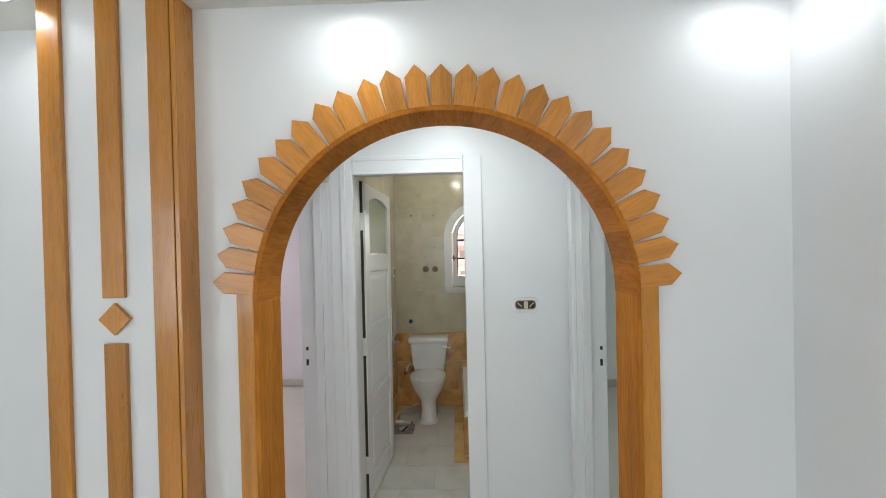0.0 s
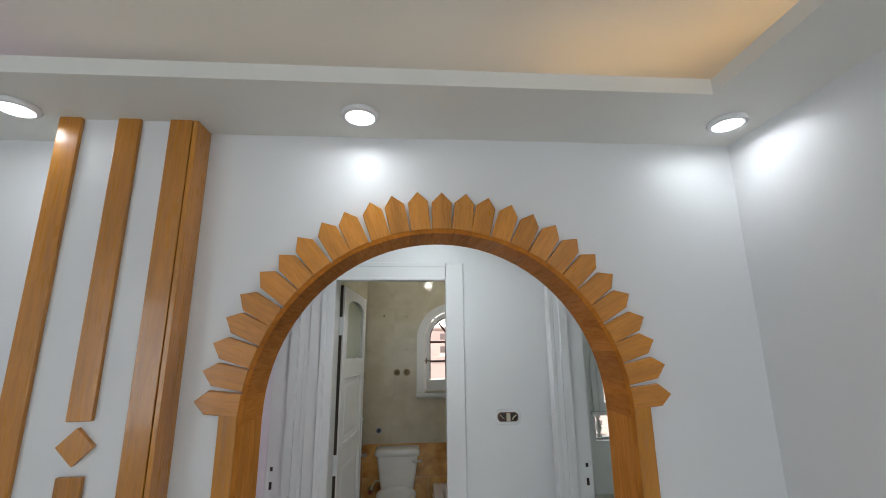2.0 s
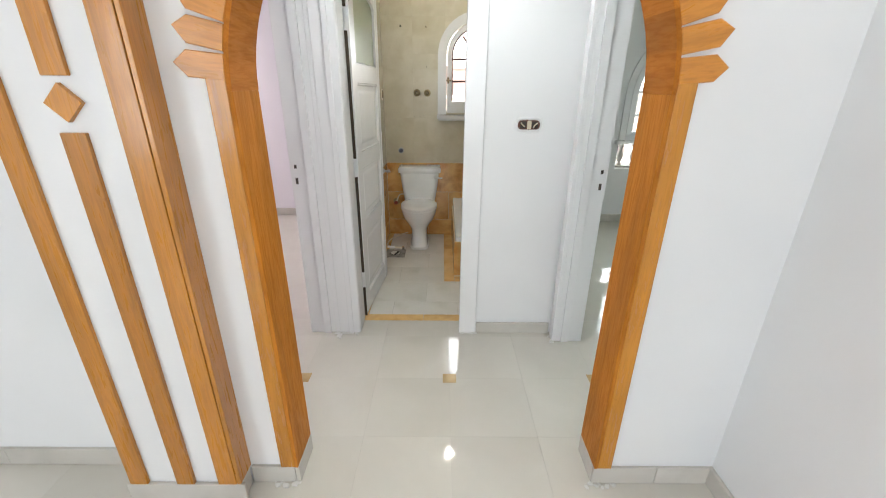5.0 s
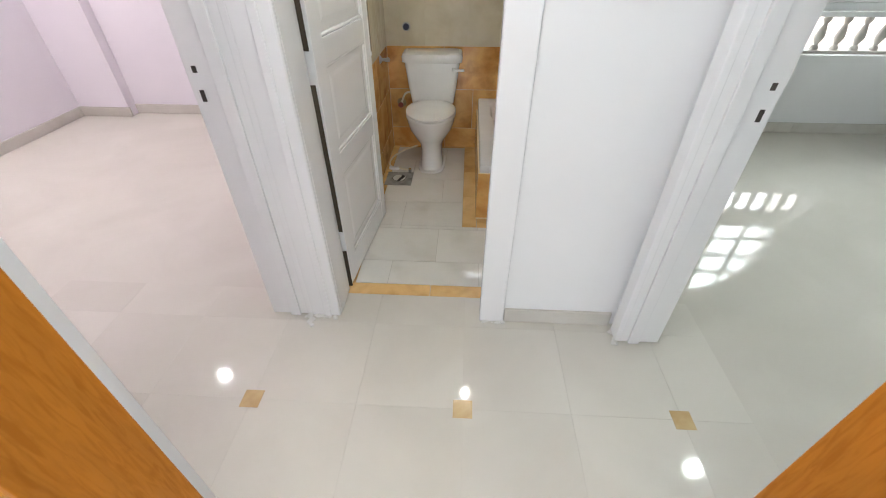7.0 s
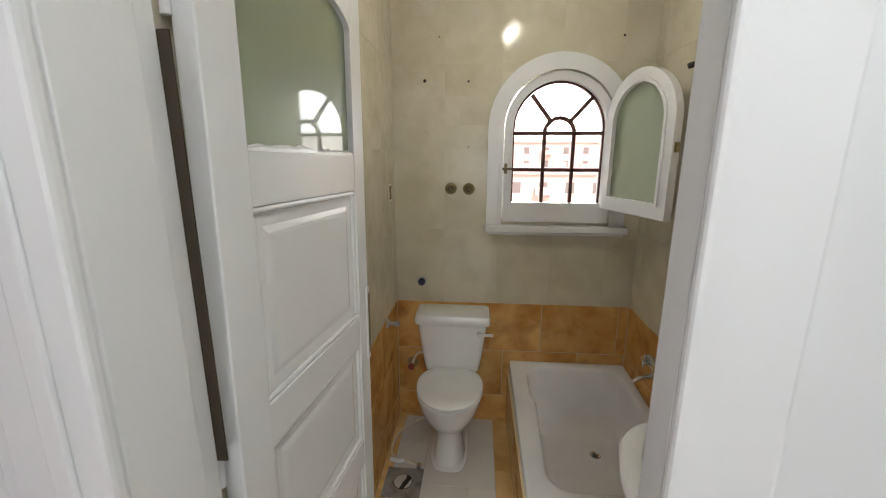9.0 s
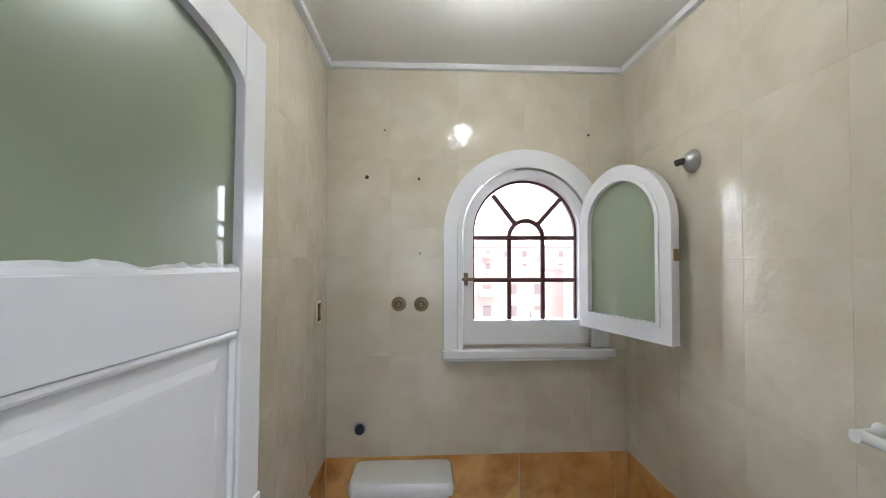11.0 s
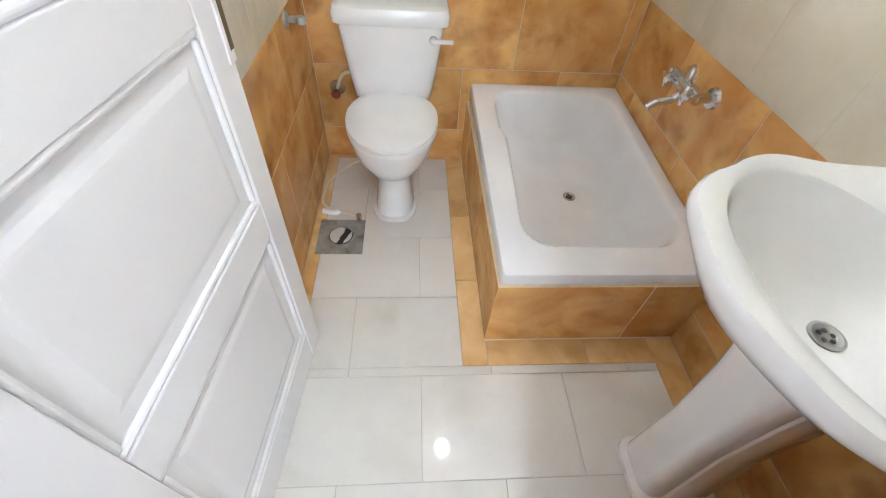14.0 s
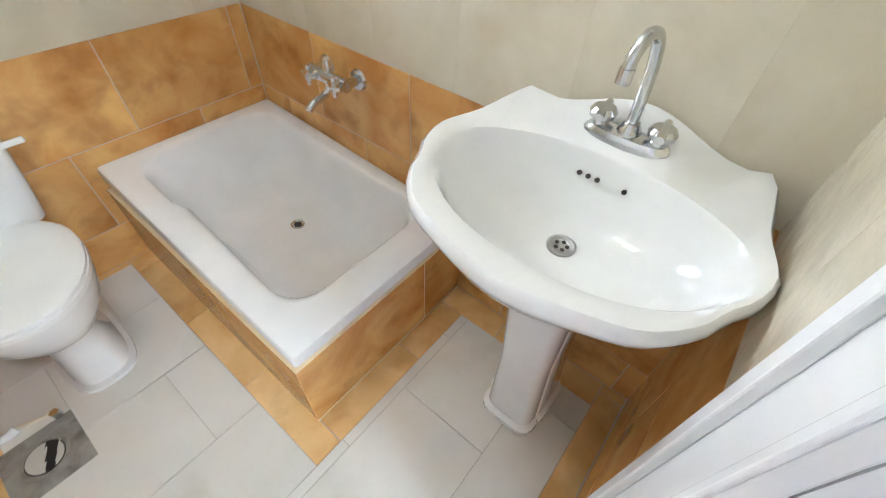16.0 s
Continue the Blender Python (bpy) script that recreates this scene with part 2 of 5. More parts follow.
# ---- mesh helpers ----
def part(name, bm, mat, parent=None, label="", smooth=False):
    me = bpy.data.meshes.new(name)
    bm.normal_update()
    bm.to_mesh(me)
    bm.free()
    if smooth:
        for p in me.polygons:
            p.use_smooth = True
        me.set_sharp_from_angle(angle=radians(40))
    me.materials.append(mat)
    ob = new(name, me)
    if parent:
        ob.parent = parent
    if label:
        ob["label"] = label
    return ob


def empty(name, at=(0, 0, 0), turn=0.0):
    ob = new(name)
    ob.empty_display_size = 0.1
    ob.matrix_world = pose(*at, 0, 0, turn)
    return ob


def box(bm, x0, x1, y0, y1, z0, z1, bev=0.0):
    made = bmesh.ops.create_cube(bm, size=1.0, matrix=Matrix.Translation(((x0 + x1) / 2, (y0 + y1) / 2, (z0 + z1) / 2)) @ Matrix.Diagonal((x1 - x0, y1 - y0, z1 - z0, 1)))
    if bev:
        es = list({e for v in made["verts"] for e in v.link_edges})
        bmesh.ops.bevel(bm, geom=es, offset=bev, segments=2, affect="EDGES", profile=0.5)
    return bm


def boxes(*list_of, bev=0.0):
    bm = bmesh.new()
    for b in list_of:
        box(bm, *b, bev=bev)
    return bm


def prism(bm, pts, a, b, plane="xz"):
    """A flat outline drawn in a plane and given thickness from a to b along the third axis."""
    def at(p, d):
        return (p[0], d, p[1]) if plane == "xz" else (d, p[0], p[1]) if plane == "yz" else (p[0], p[1], d)
    lo = [bm.verts.new(at(p, a)) for p in pts]
    hi = [bm.verts.new(at(p, b)) for p in pts]
    bm.faces.new(lo)
    bm.faces.new(hi[::-1])
    n = len(pts)
    for i in range(n):
        bm.faces.new((lo[i], hi[i], hi[(i + 1) % n], lo[(i + 1) % n]))
    bmesh.ops.recalc_face_normals(bm, faces=bm.faces[:])
    return bm


def arc(cx, cz, r, a0, a1, n):
    return [(cx + r * math.cos(radians(a0 + (a1 - a0) * i / n)), cz + r * math.sin(radians(a0 + (a1 - a0) * i / n))) for i in range(n + 1)]


def arch_outline(cx, half, z0, spring, n=24, rise=None):
    k = (rise or half) / half
    return [(cx + half, z0)] + [(x, spring + (z - spring) * k) for x, z in arc(cx, spring, half, 0, 180, n)] + [(cx - half, z0)]


def arch_band(bm, cx, r_in, r_out, z_in, z_out, spring, y0, y1, n=24):
    """A frame round an arched opening, open at the foot when z_in == z_out, else with a bottom rail."""
    inner, outer = arch_outline(cx, r_in, z_in, spring, n), arch_outline(cx, r_out, z_out, spring, n)
    rows = []
    for y in (y0, y1):
        rows.append(([bm.verts.new((x, y, z)) for x, z in inner], [bm.verts.new((x, y, z)) for x, z in outer]))
    (ia, oa), (ib, ob_) = rows
    m = len(inner)
    last = m if z_in != z_out else m - 1
    for i in range(last):
        j = (i + 1) % m
        bm.faces.new((ia[i], ia[j], oa[j], oa[i]))
        bm.faces.new((ib[i], ob_[i], ob_[j], ib[j]))
        bm.faces.new((ia[i], ib[i], ib[j], ia[j]))
        bm.faces.new((oa[i], oa[j], ob_[j], ob_[i]))
    if last < m:
        for i in (0, m - 1):
            bm.faces.new((ia[i], oa[i], ob_[i], ib[i]))
    bmesh.ops.recalc_face_normals(bm, faces=bm.faces[:])
    return bm


def loft(rings, close=True, caps=True):
    """Skin of a row of rings, each a list of points of the same number."""
    bm = bmesh.new()
    vs = [[bm.verts.new(p) for p in r] for r in rings]
    n = len(rings[0])
    for a, b in zip(vs, vs[1:]):
        for i in range(n if close else n - 1):
            j = (i + 1) % n
            bm.faces.new((a[i], a[j], b[j], b[i]))
    if caps:
        bm.faces.new(vs[0][::-1])
        bm.faces.new(vs[-1])
    bmesh.ops.recalc_face_normals(bm, faces=bm.faces[:])
    return bm


def lathe(profile, at=(0, 0, 0), axis="z", n=24):
    rings = []
    for r, h in profile:
        ring = []
        for i in range(n):
            a = 2 * math.pi * i / n
            c, s = r * math.cos(a), r * math.sin(a)
            p = (c, s, h) if axis == "z" else (c, h, s) if axis == "y" else (h, c, s)
            ring.append((at[0] + p[0], at[1] + p[1], at[2] + p[2]))
        rings.append(ring)
    return loft(rings)


def tube(points, r, n=10, steps=6):
    """A round bar or hose along a smooth line through points."""
    P = [Vector(p) for p in points]
    line = []
    for i in range(len(P) - 1):
        p0, p1, p2, p3 = P[max(i - 1, 0)], P[i], P[i + 1], P[min(i + 2, len(P) - 1)]
        for k in range(steps):
            t = k / steps
            line.append(0.5 * (2 * p1 + (p2 - p0) * t + (2 * p0 - 5 * p1 + 4 * p2 - p3) * t * t + (3 * p1 - p0 - 3 * p2 + p3) * t ** 3))
    line.append(P[-1])
    rings, up = [], Vector((0.31, 0.27, 0.9)).normalized()
    for i, p in enumerate(line):
        d = (line[min(i + 1, len(line) - 1)] - line[max(i - 1, 0)]).normalized()
        u = d.cross(up).normalized()
        v = d.cross(u)
        up = -v if v.dot(up) < 0 else v
        v = up
        rings.append([tuple(p + r * (math.cos(2 * math.pi * j / n) * u + math.sin(2 * math.pi * j / n) * v)) for j in range(n)])
    return loft(rings)


def join(*bms):
    out = bms[0]
    for b in bms[1:]:
        me = bpy.data.meshes.new("tmp")
        b.to_mesh(me)
        b.free()
        out.from_mesh(me)
        bpy.data.meshes.remove(me)
    return out


# ---- the shell ----
H = 2.70
ACX, AR, ASPR = 0.777, 0.590, 1.482        # arch: middle, clear radius, springing
WY0, WY1 = 2.20, 2.350                      # arch wall
LX, RX, BY = 0.20, 1.525, 5.13              # bathroom faces
DY0, DY1 = 3.275, 3.40                      # bathroom door wall


def structure(name, bm, mat, label, category):
    return tagged(part(name, bm, mat), label, category, kind="structure")


base_floor = structure("floor", boxes((-3.1, 4.7, -3.1, 5.9, -0.12, -0.004)), GROUT, "polished beige porcelain tile floor with small marble insets", "floor")
open_r = AR + 0.014
pts = [(-0.30, 0), (ACX - open_r, 0)] + arc(ACX, ASPR, open_r, 180, 0, 40) + [(ACX + open_r, 0), (1.99, 0), (1.99, H), (-0.30, H)]
structure("wall_arch", prism(bmesh.new(), pts, WY0, WY1), WALL, "white painted wall with a wood-trimmed archway", "wall")
structure("wall_living_left", boxes((-2.75, -0.30, 2.28, 2.42, 0, H)), WALL, "white painted plain living room wall", "wall")
structure("pilaster_core", boxes((-0.424, -0.0195, 2.122, 2.28, 0, 2.60), bev=0.002), WALL, "white painted shallow pilaster beside the archway", "wall")
structure("wall_living_right", boxes((1.85, 1.99, -3.0, 2.20, 0, H)), WALL, "white painted living room side wall", "wall")
# west and back openings are assumed, out of view, made for the fill lamps
structure("wall_living_west", boxes((-2.75, -2.6, -1.35, 2.28, 0, H), (-2.75, -2.6, -3.0, -2.85, 0, H), (-2.75, -2.6, -2.85, -1.35, 0, 0.7), (-2.75, -2.6, -2.85, -1.35, 2.2, H)), WALL, "white painted living room wall with an assumed, unseen window opening", "wall")
structure("wall_living_back", boxes((-2.75, -0.1, -3.1, -3.0, 0, H), (1.85, 1.99, -3.1, -3.0, 0, H), (-0.1, 1.85, -3.1, -3.0, 0, 0.7), (-0.1, 1.85, -3.1, -3.0, 2.2, H)), WALL, "white painted living room wall with an assumed, unseen window opening", "wall")

# hall side walls with their doorways
structure("wall_hall_left", prism(bmesh.new(), [(WY1, 0), (2.45, 0), (2.45, 2.06), (DY0, 2.06), (DY0, H), (WY1, H)], -0.085, 0.075, "yz"), WALL, "white painted hall wall with an open doorway", "wall")
structure("wall_hall_right", prism(bmesh.new(), [(WY1, 0), (2.40, 0), (2.40, 2.06), (3.208, 2.06), (3.208, 0), (DY0, 0), (DY0, H), (WY1, H)], 1.475, 1.622, "yz"), WALL, "white painted hall wall with an open doorway", "wall")
structure("wall_bath_door", prism(bmesh.new(), [(-0.085, 0), (0.185, 0), (0.185, 2.098), (0.925, 2.098), (0.925, 0), (1.622, 0), (1.622, H), (-0.085, H)], DY0, DY1), WALL, "white painted wall round the bathroom door", "wall")

# bathroom walls behind the tiles
structure("wall_bath_left", boxes((0.06, LX - 0.0016, DY1, 5.80, 0, H)), GROUT_CREAM, "tiled bathroom side wall beside the toilet", "wall")
structure("wall_bath_right", boxes((RX + 0.0016, 1.66, DY1, 5.80, 0, H)), GROUT_CREAM, "tiled bathroom side wall behind bath and basin", "wall")
WCX, WSP = 1.073, 1.722
half_l = [(LX - 0.008, 0), (WCX, 0), (WCX, 1.25)] + [(WCX - 0.29, 1.25)] + arc(WCX, WSP, 0.29, 180, 90, 16) + [(WCX, H), (LX - 0.008, H)]
half_r = [(WCX, 0), (RX + 0.008, 0), (RX + 0.008, H), (WCX, H)] + arc(WCX, WSP, 0.29, 90, 0, 16) + [(WCX + 0.29, 1.25), (WCX, 1.25)]
bmw = prism(bmesh.new(), half_l, BY + 0.0016, BY + 0.16)
structure("wall_bath_window", prism(bmw, half_r, BY + 0.0016, BY + 0.16), GROUT_CREAM, "tiled bathroom wall with an arched window", "wall")

# left room
structure("wall_left_room_far", boxes((-3.0, 0.06, 5.76, 5.90, 0, H), (-2.86, -2.38, 5.66, 5.76, 0, H)), WALL_LILAC, "pale lilac-white wall of the empty side room", "wall")
structure("wall_left_room_west", boxes((-3.0, -2.86, 2.42, 5.76, 0, H)), WALL_LILAC, "pale lilac-white wall of the empty side room", "wall")
structure("wall_left_room_east", boxes((0.03, 0.06, DY1, 5.76, 0, H)), WALL_LILAC, "pale lilac-white partition of the side room", "wall")
structure("wall_left_room_near", boxes((-2.86, -0.085, 2.42, 2.45, 0, H)), WALL_LILAC, "pale lilac-white near wall of the side room", "wall")

# right room with its window
XW, XZ, XR = 3.42, 1.385, 0.66              # window: middle, springing, half width of the opening
half_l = [(1.66, 0.885), (XW, 0.885), (XW, 0.975), (XW - XR, 0.975)] + arc(XW, XZ, XR, 180, 90, 16) + [(XW, H), (1.66, H)]
half_r = [(XW, 0.885), (4.6, 0.885), (4.6, H), (XW, H)] + arc(XW, XZ, XR, 90, 0, 16) + [(XW + XR, 0.975), (XW, 0.975)]
bmw = prism(prism(bmesh.new(), half_l, 5.60, 5.76), half_r, 5.60, 5.76)
for low in ((1.66, 4.6, 5.60, 5.76, 0, 0.62), (1.66, 2.69, 5.60, 5.76, 0.62, 0.885), (4.22, 4.6, 5.60, 5.76, 0.62, 0.885)):
    box(bmw, *low)
structure("wall_right_room_far", bmw, WALL, "white painted wall with a wide arched window", "wall")
structure("wall_right_room_east", boxes((4.6, 4.74, 2.2, 5.76, 0, H)), WALL, "white painted wall of the empty side room", "wall")
structure("wall_right_room_near", boxes((1.99, 4.6, 2.2, 2.335, 0, H)), WALL, "white painted near wall of the side room", "wall")

# ceilings
structure("ceiling_living", join(boxes((-2.6, 1.85, 1.885, 2.28, 2.42, 2.47), (1.56, 1.85, -3.0, 1.885, 2.42, 2.47), (-2.6, -2.3, -3.0, 1.885, 2.42, 2.47), (-2.3, 1.56, -3.0, -2.7, 2.42, 2.47)),
          boxes((-2.75, 1.99, -3.1, 2.42, 2.66, 2.72))), CEIL, "white plaster ceiling with a recessed tray and cove", "ceiling")
structure("ceiling_hall", boxes((-0.085, 1.622, WY1, DY1, 2.46, 2.56)), CEIL, "white plaster hall ceiling", "ceiling")
structure("ceiling_bath", boxes((LX - 0.02, RX + 0.02, DY1, BY + 0.02, 2.462, 2.56)), CEIL, "white plaster bathroom ceiling", "ceiling")
structure("ceiling_left_room", boxes((-3.0, 0.06, 2.42, 5.9, 2.56, 2.70)), CEIL, "white plaster ceiling of the side room", "ceiling")
structure("ceiling_right_room", boxes((1.6225, 4.74, 2.335, 5.76, 2.56, 2.70)), CEIL, "white plaster ceiling of the side room", "ceiling")
structure("trim_bath_cornice", boxes((LX, LX + 0.022, DY1, BY, 2.438, 2.462), (RX - 0.022, RX, DY1, BY, 2.438, 2.462), (LX + 0.022, RX - 0.022, BY - 0.022, BY, 2.438, 2.462)), WALL, "thin white plaster cornice under the ceiling", "trim")


# ---- archway woodwork ----
def archway():
    top = empty("archway_trim", (ACX, WY0, 0))
    inv = top.matrix_world.inverted()

    def sub(name, bm, mat, label=""):
        bm.transform(inv)
        return part(name, bm, mat, top, label)
    n = 9
    for i in range(n):
        a0, a1 = 180 - 180 * i / n, 180 - 180 * (i + 1) / n
        outer, inner = arc(ACX, ASPR, AR + 0.0135, a0, a1, 5), arc(ACX, ASPR, AR, a0, a1, 5)
        sub("lining_board", prism(bmesh.new(), outer + inner[::-1], 2.183, 2.354), WOOD_Y_SHADED)
    for s in (-1, 1):
        x0 = ACX + s * AR
        sub("jamb_lining", boxes((min(x0, x0 + s * 0.0135), max(x0, x0 + s * 0.0135), 2.183, 2.354, 0.085, ASPR), bev=0.002), WOOD_JAMB_SHADED)
        a, b = sorted((x0 + s * 0.0137, x0 + s * 0.068))
        sub("jamb_facing", boxes((a, b, 2.184, WY0, 0.085, 1.522), bev=0.003), WOOD_V)
    count, first, last = 27, 174.2, 5.8
    for i in range(count):
        ang = first + (last - first) * i / (count - 1) + random.uniform(-0.35, 0.35)
        w, r0, r1 = 0.0335, AR + 0.0137, 0.735 + random.uniform(-0.004, 0.004)
        skew = random.uniform(-0.003, 0.003)
        outline = [(-w * 0.985, r0), (w * 0.985, r0), (w, r1 - 0.036), (skew, r1), (-w, r1 - 0.036)]
        bm = prism(bmesh.new(), outline, -0.016 - random.uniform(0, 0.002), 0.0)
        bmesh.ops.bevel(bm, geom=[e for e in bm.edges if all(v.co.y < -0.01 for v in e.verts)], offset=0.002, segments=1, affect="EDGES")
        p = part("petal", bm, WOOD_PETAL, top)
        p.matrix_local = Matrix.Translation((0, 0, ASPR)) @ Matrix.Rotation(radians(90 - ang), 4, "Y")
    tagged(top, "varnished honey-coloured wood arch trim with pointed petals", "arch trim", kind="thing")


archway()


def pilaster():
    top = empty("pilaster_woodwork", (-0.24, 2.135, 0))
    inv = top.matrix_world.inverted()

    def sub(name, bm):
        bm.transform(inv)
        return part(name, bm, WOOD_STRIP, top)
    sub("strip", boxes((-0.424, -0.357, 2.108, 2.122, 0.085, 2.42), bev=0.002))
    sub("strip", boxes((-0.247, -0.180, 2.108, 2.122, 1.517, 2.42), bev=0.002))
    sub("strip", boxes((-0.247, -0.180, 2.108, 2.122, 0.085, 1.379), bev=0.002))
    sub("strip", boxes((-0.090, -0.0215, 2.108, 2.122, 0.085, 2.42), bev=0.002))
    sub("side_plank", boxes((-0.0193, -0.005, 2.110, 2.199, 0.085, 2.42), bev=0.002))
    sub("diamond", prism(bmesh.new(), [(-0.213, 1.405), (-0.165, 1.453), (-0.213, 1.501), (-0.261, 1.453)], 2.108, 2.122))
    tagged(top, "varnished wood strips and a diamond on the white pilaster", "wood trim")


pilaster()


# ---- skirting ----
def skirting(name, runs, label="grey-beige tile skirting along the wall foot"):
    top = empty(name, runs[0][:1] + runs[0][2:3] + (0,))
    inv = top.matrix_world.inverted()
    for r in runs:
        bm = boxes(r, bev=0.003)
        bm.transform(inv)
        part("skirting_tile", bm, SKIRT, top)
    tagged(top, label, "skirting", kind="structure")


S = 0.085
skirting("baseboard_arch_right", [(ACX + open_r - 0.016, 1.62, 2.186, WY0, 0, S), (1.622, 1.834, 2.186, WY0, 0, S), (1.834, 1.85, 1.60, 2.20, 0, S), (1.834, 1.85, 1.0, 1.598, 0, S)])
skirting("baseboard_arch_jambs", [(ACX + open_r - 0.016, ACX + open_r, 2.20, 2.354, 0, S), (ACX - open_r, ACX - open_r + 0.016, 2.186, 2.354, 0, S), (-0.002, ACX - open_r - 0.002, 2.186, WY0, 0, S)], "white-chipped tile skirting round the arch feet")
skirting("baseboard_pilaster", [(-0.440, 0.010, 2.106, 2.122, 0, S), (-0.0193, -0.004, 2.123, 2.185, 0, S), (-0.440, -0.424, 2.123, 2.262, 0, S)])
skirting("baseboard_living_left", [(-1.06, -0.442, 2.264, 2.28, 0, S), (-1.66, -1.062, 2.264, 2.28, 0, S), (-2.26, -1.662, 2.264, 2.28, 0, S)])
skirting("baseboard_hall", [(0.978, 1.446, DY0 - 0.014, DY0, 0, 0.075)])
skirting("baseboard_left_room", [(-2.38, -1.4, 5.746, 5.76, 0, S), (-1.398, -0.4, 5.746, 5.76, 0, S), (-0.398, 0.03, 5.746, 5.76, 0, S), (-2.86, -2.366, 5.646, 5.66, 0, S), (-2.86, -2.846, 4.5, 5.644, 0, S), (-2.86, -2.846, 3.5, 4.498, 0, S)])
skirting("baseboard_right_room", [(1.66, 2.6, 5.586, 5.60, 0, S), (2.602, 3.6, 5.586, 5.60, 0, S), (3.602, 4.6, 5.586, 5.60, 0, S)])


# ---- door frames ----
def bath_frame():
    top = empty("door_frame", (0.55, DY0, 0))
    inv = top.matrix_world.inverted()

    def sub(name, bm, mat=GLOSS, label=""):
        bm.transform(inv)
        return part(name, bm, mat, top, label)
    left, right, head = bmesh.new(), bmesh.new(), bmesh.new()
    box(left, 0.162, 0.233, DY0 - 0.022, DY0, 0.0, 2.170, 0.007)
    box(left, 0.162, 0.192, DY0 - 0.031, DY0 - 0.0215, 0.0, 2.170, 0.004)
    box(left, 0.1015, 0.1615, DY0 - 0.020, DY0, 0.0, 2.170, 0.003)
    box(right, 0.868, 0.975, DY0 - 0.018, DY0, 0.0, 2.170, 0.006)
    sub("casing", left), sub("casing", right)
    box(head, 0.2335, 0.8675, DY0 - 0.022, DY0, 2.066, 2.170, 0.003)
    box(head, 0.2335, 0.8675, DY0 - 0.028, DY0 - 0.0215, 2.144, 2.170, 0.003)
    box(head, 0.2335, 0.8675, DY0 - 0.029, DY0 - 0.0215, 2.066, 2.080, 0.003)
    sub("head_casing", head)
    sub("jamb", boxes((0.186, 0.233, DY0 + 0.0005, DY1, 0, 2.097), bev=0.002))
    sub("hinge_jamb", boxes((0.201, 0.2310, DY1 + 0.0005, 3.436, 0, 2.097), bev=0.002))
    # dark strips between the hinges draw the gap's shade, no real part
    for z0, z1 in ((0.02, 0.235), (0.345, 0.975), (1.085, 1.755), (1.865, 2.06)):
        sub("bare_rebate", boxes((0.222, 0.2475, 3.4365, 3.4400, z0, z1)), GAP_SHADE, "dark strip standing in for the shade in the hinge gap")
    sub("jamb", boxes((0.870, 0.9245, DY0 + 0.0005, 3.327, 0, 2.097), bev=0.002))
    sub("head_jamb", boxes((0.2335, 0.8695, DY0 + 0.0005, 3.327, 2.066, 2.097), bev=0.002))
    inside = boxes((0.925, 1.040, DY1 + 0.0005, DY1 + 0.022, 0, 2.19), (1.012, 1.040, DY1 + 0.0215, DY1 + 0.036, 0, 2.19), (0.925, 0.940, DY1 + 0.0215, DY1 + 0.029, 0, 2.19), (0.24, 0.9245, DY1 + 0.0005, DY1 + 0.022, 2.098, 2.19), bev=0.003)
    sub("inner_casing", inside)
    tagged(top, "white gloss-painted bathroom door frame with stepped casing", "door frame", kind="structure")


bath_frame()


def side_frame(name, x_hall, x_room, y_far, s, label):
    """Frame of a doorway in a hall side wall: far jamb, head and hall casing; s is the hall's side of the wall."""
    top = empty(name, (x_hall, y_far, 0))
    inv = top.matrix_world.inverted()

    def sub(nm, bm, mat=GLOSS, lab="", parent=None):
        bm.transform(inv)
        return part(nm, bm, mat, parent or top, lab)
    a, b = sorted((x_hall + s * 0.004, x_room - s * 0.012))
    jamb = sub("jamb", boxes((a, b, y_far - 0.032, min(y_far, DY0 - 0.0006), 0, 2.06), bev=0.002))
    stop0 = (x_hall + x_room) / 2
    sub("door_stop", boxes((*sorted((stop0, stop0 + s * 0.045)), y_far - 0.045, y_far - 0.0318, 0, 2.03), bev=0.002))
    c0, c1 = sorted((x_hall, x_hall + s * 0.026))
    top_z = 2.15
    sub("casing", boxes((c0, c1, y_far - 0.034, min(y_far + 0.034, DY0 - 0.0006), 0, top_z), bev=0.004))
    sub("head_casing", boxes((c0, c1, y_far - 0.79, y_far - 0.0345, 2.03, top_z), bev=0.004))
    sub("head_jamb", boxes((a, b, y_far - 0.79, y_far - 0.0325, 2.028, 2.06), bev=0.002))
    k = x_room - s * 0.002 + s * 0.02
    for z0, z1 in ((0.972, 1.008), (1.060, 1.080)):
        bm = boxes((*sorted((k - 0.007, k + 0.007)), y_far - 0.0335, y_far - 0.0318, z0, z1))
        bm.transform(inv)
        part("strike_hole", bm, DARK, top, "dark lock mortise")
    tagged(top, label, "door frame", kind="structure")


side_frame("door_frame_left_room", 0.075, -0.073, 3.294, 1, "white gloss-painted frame of an open doorway, no door")
side_frame("door_frame_right_room", 1.475, 1.622, 3.208, -1, "white gloss-painted frame of an open doorway, no door")


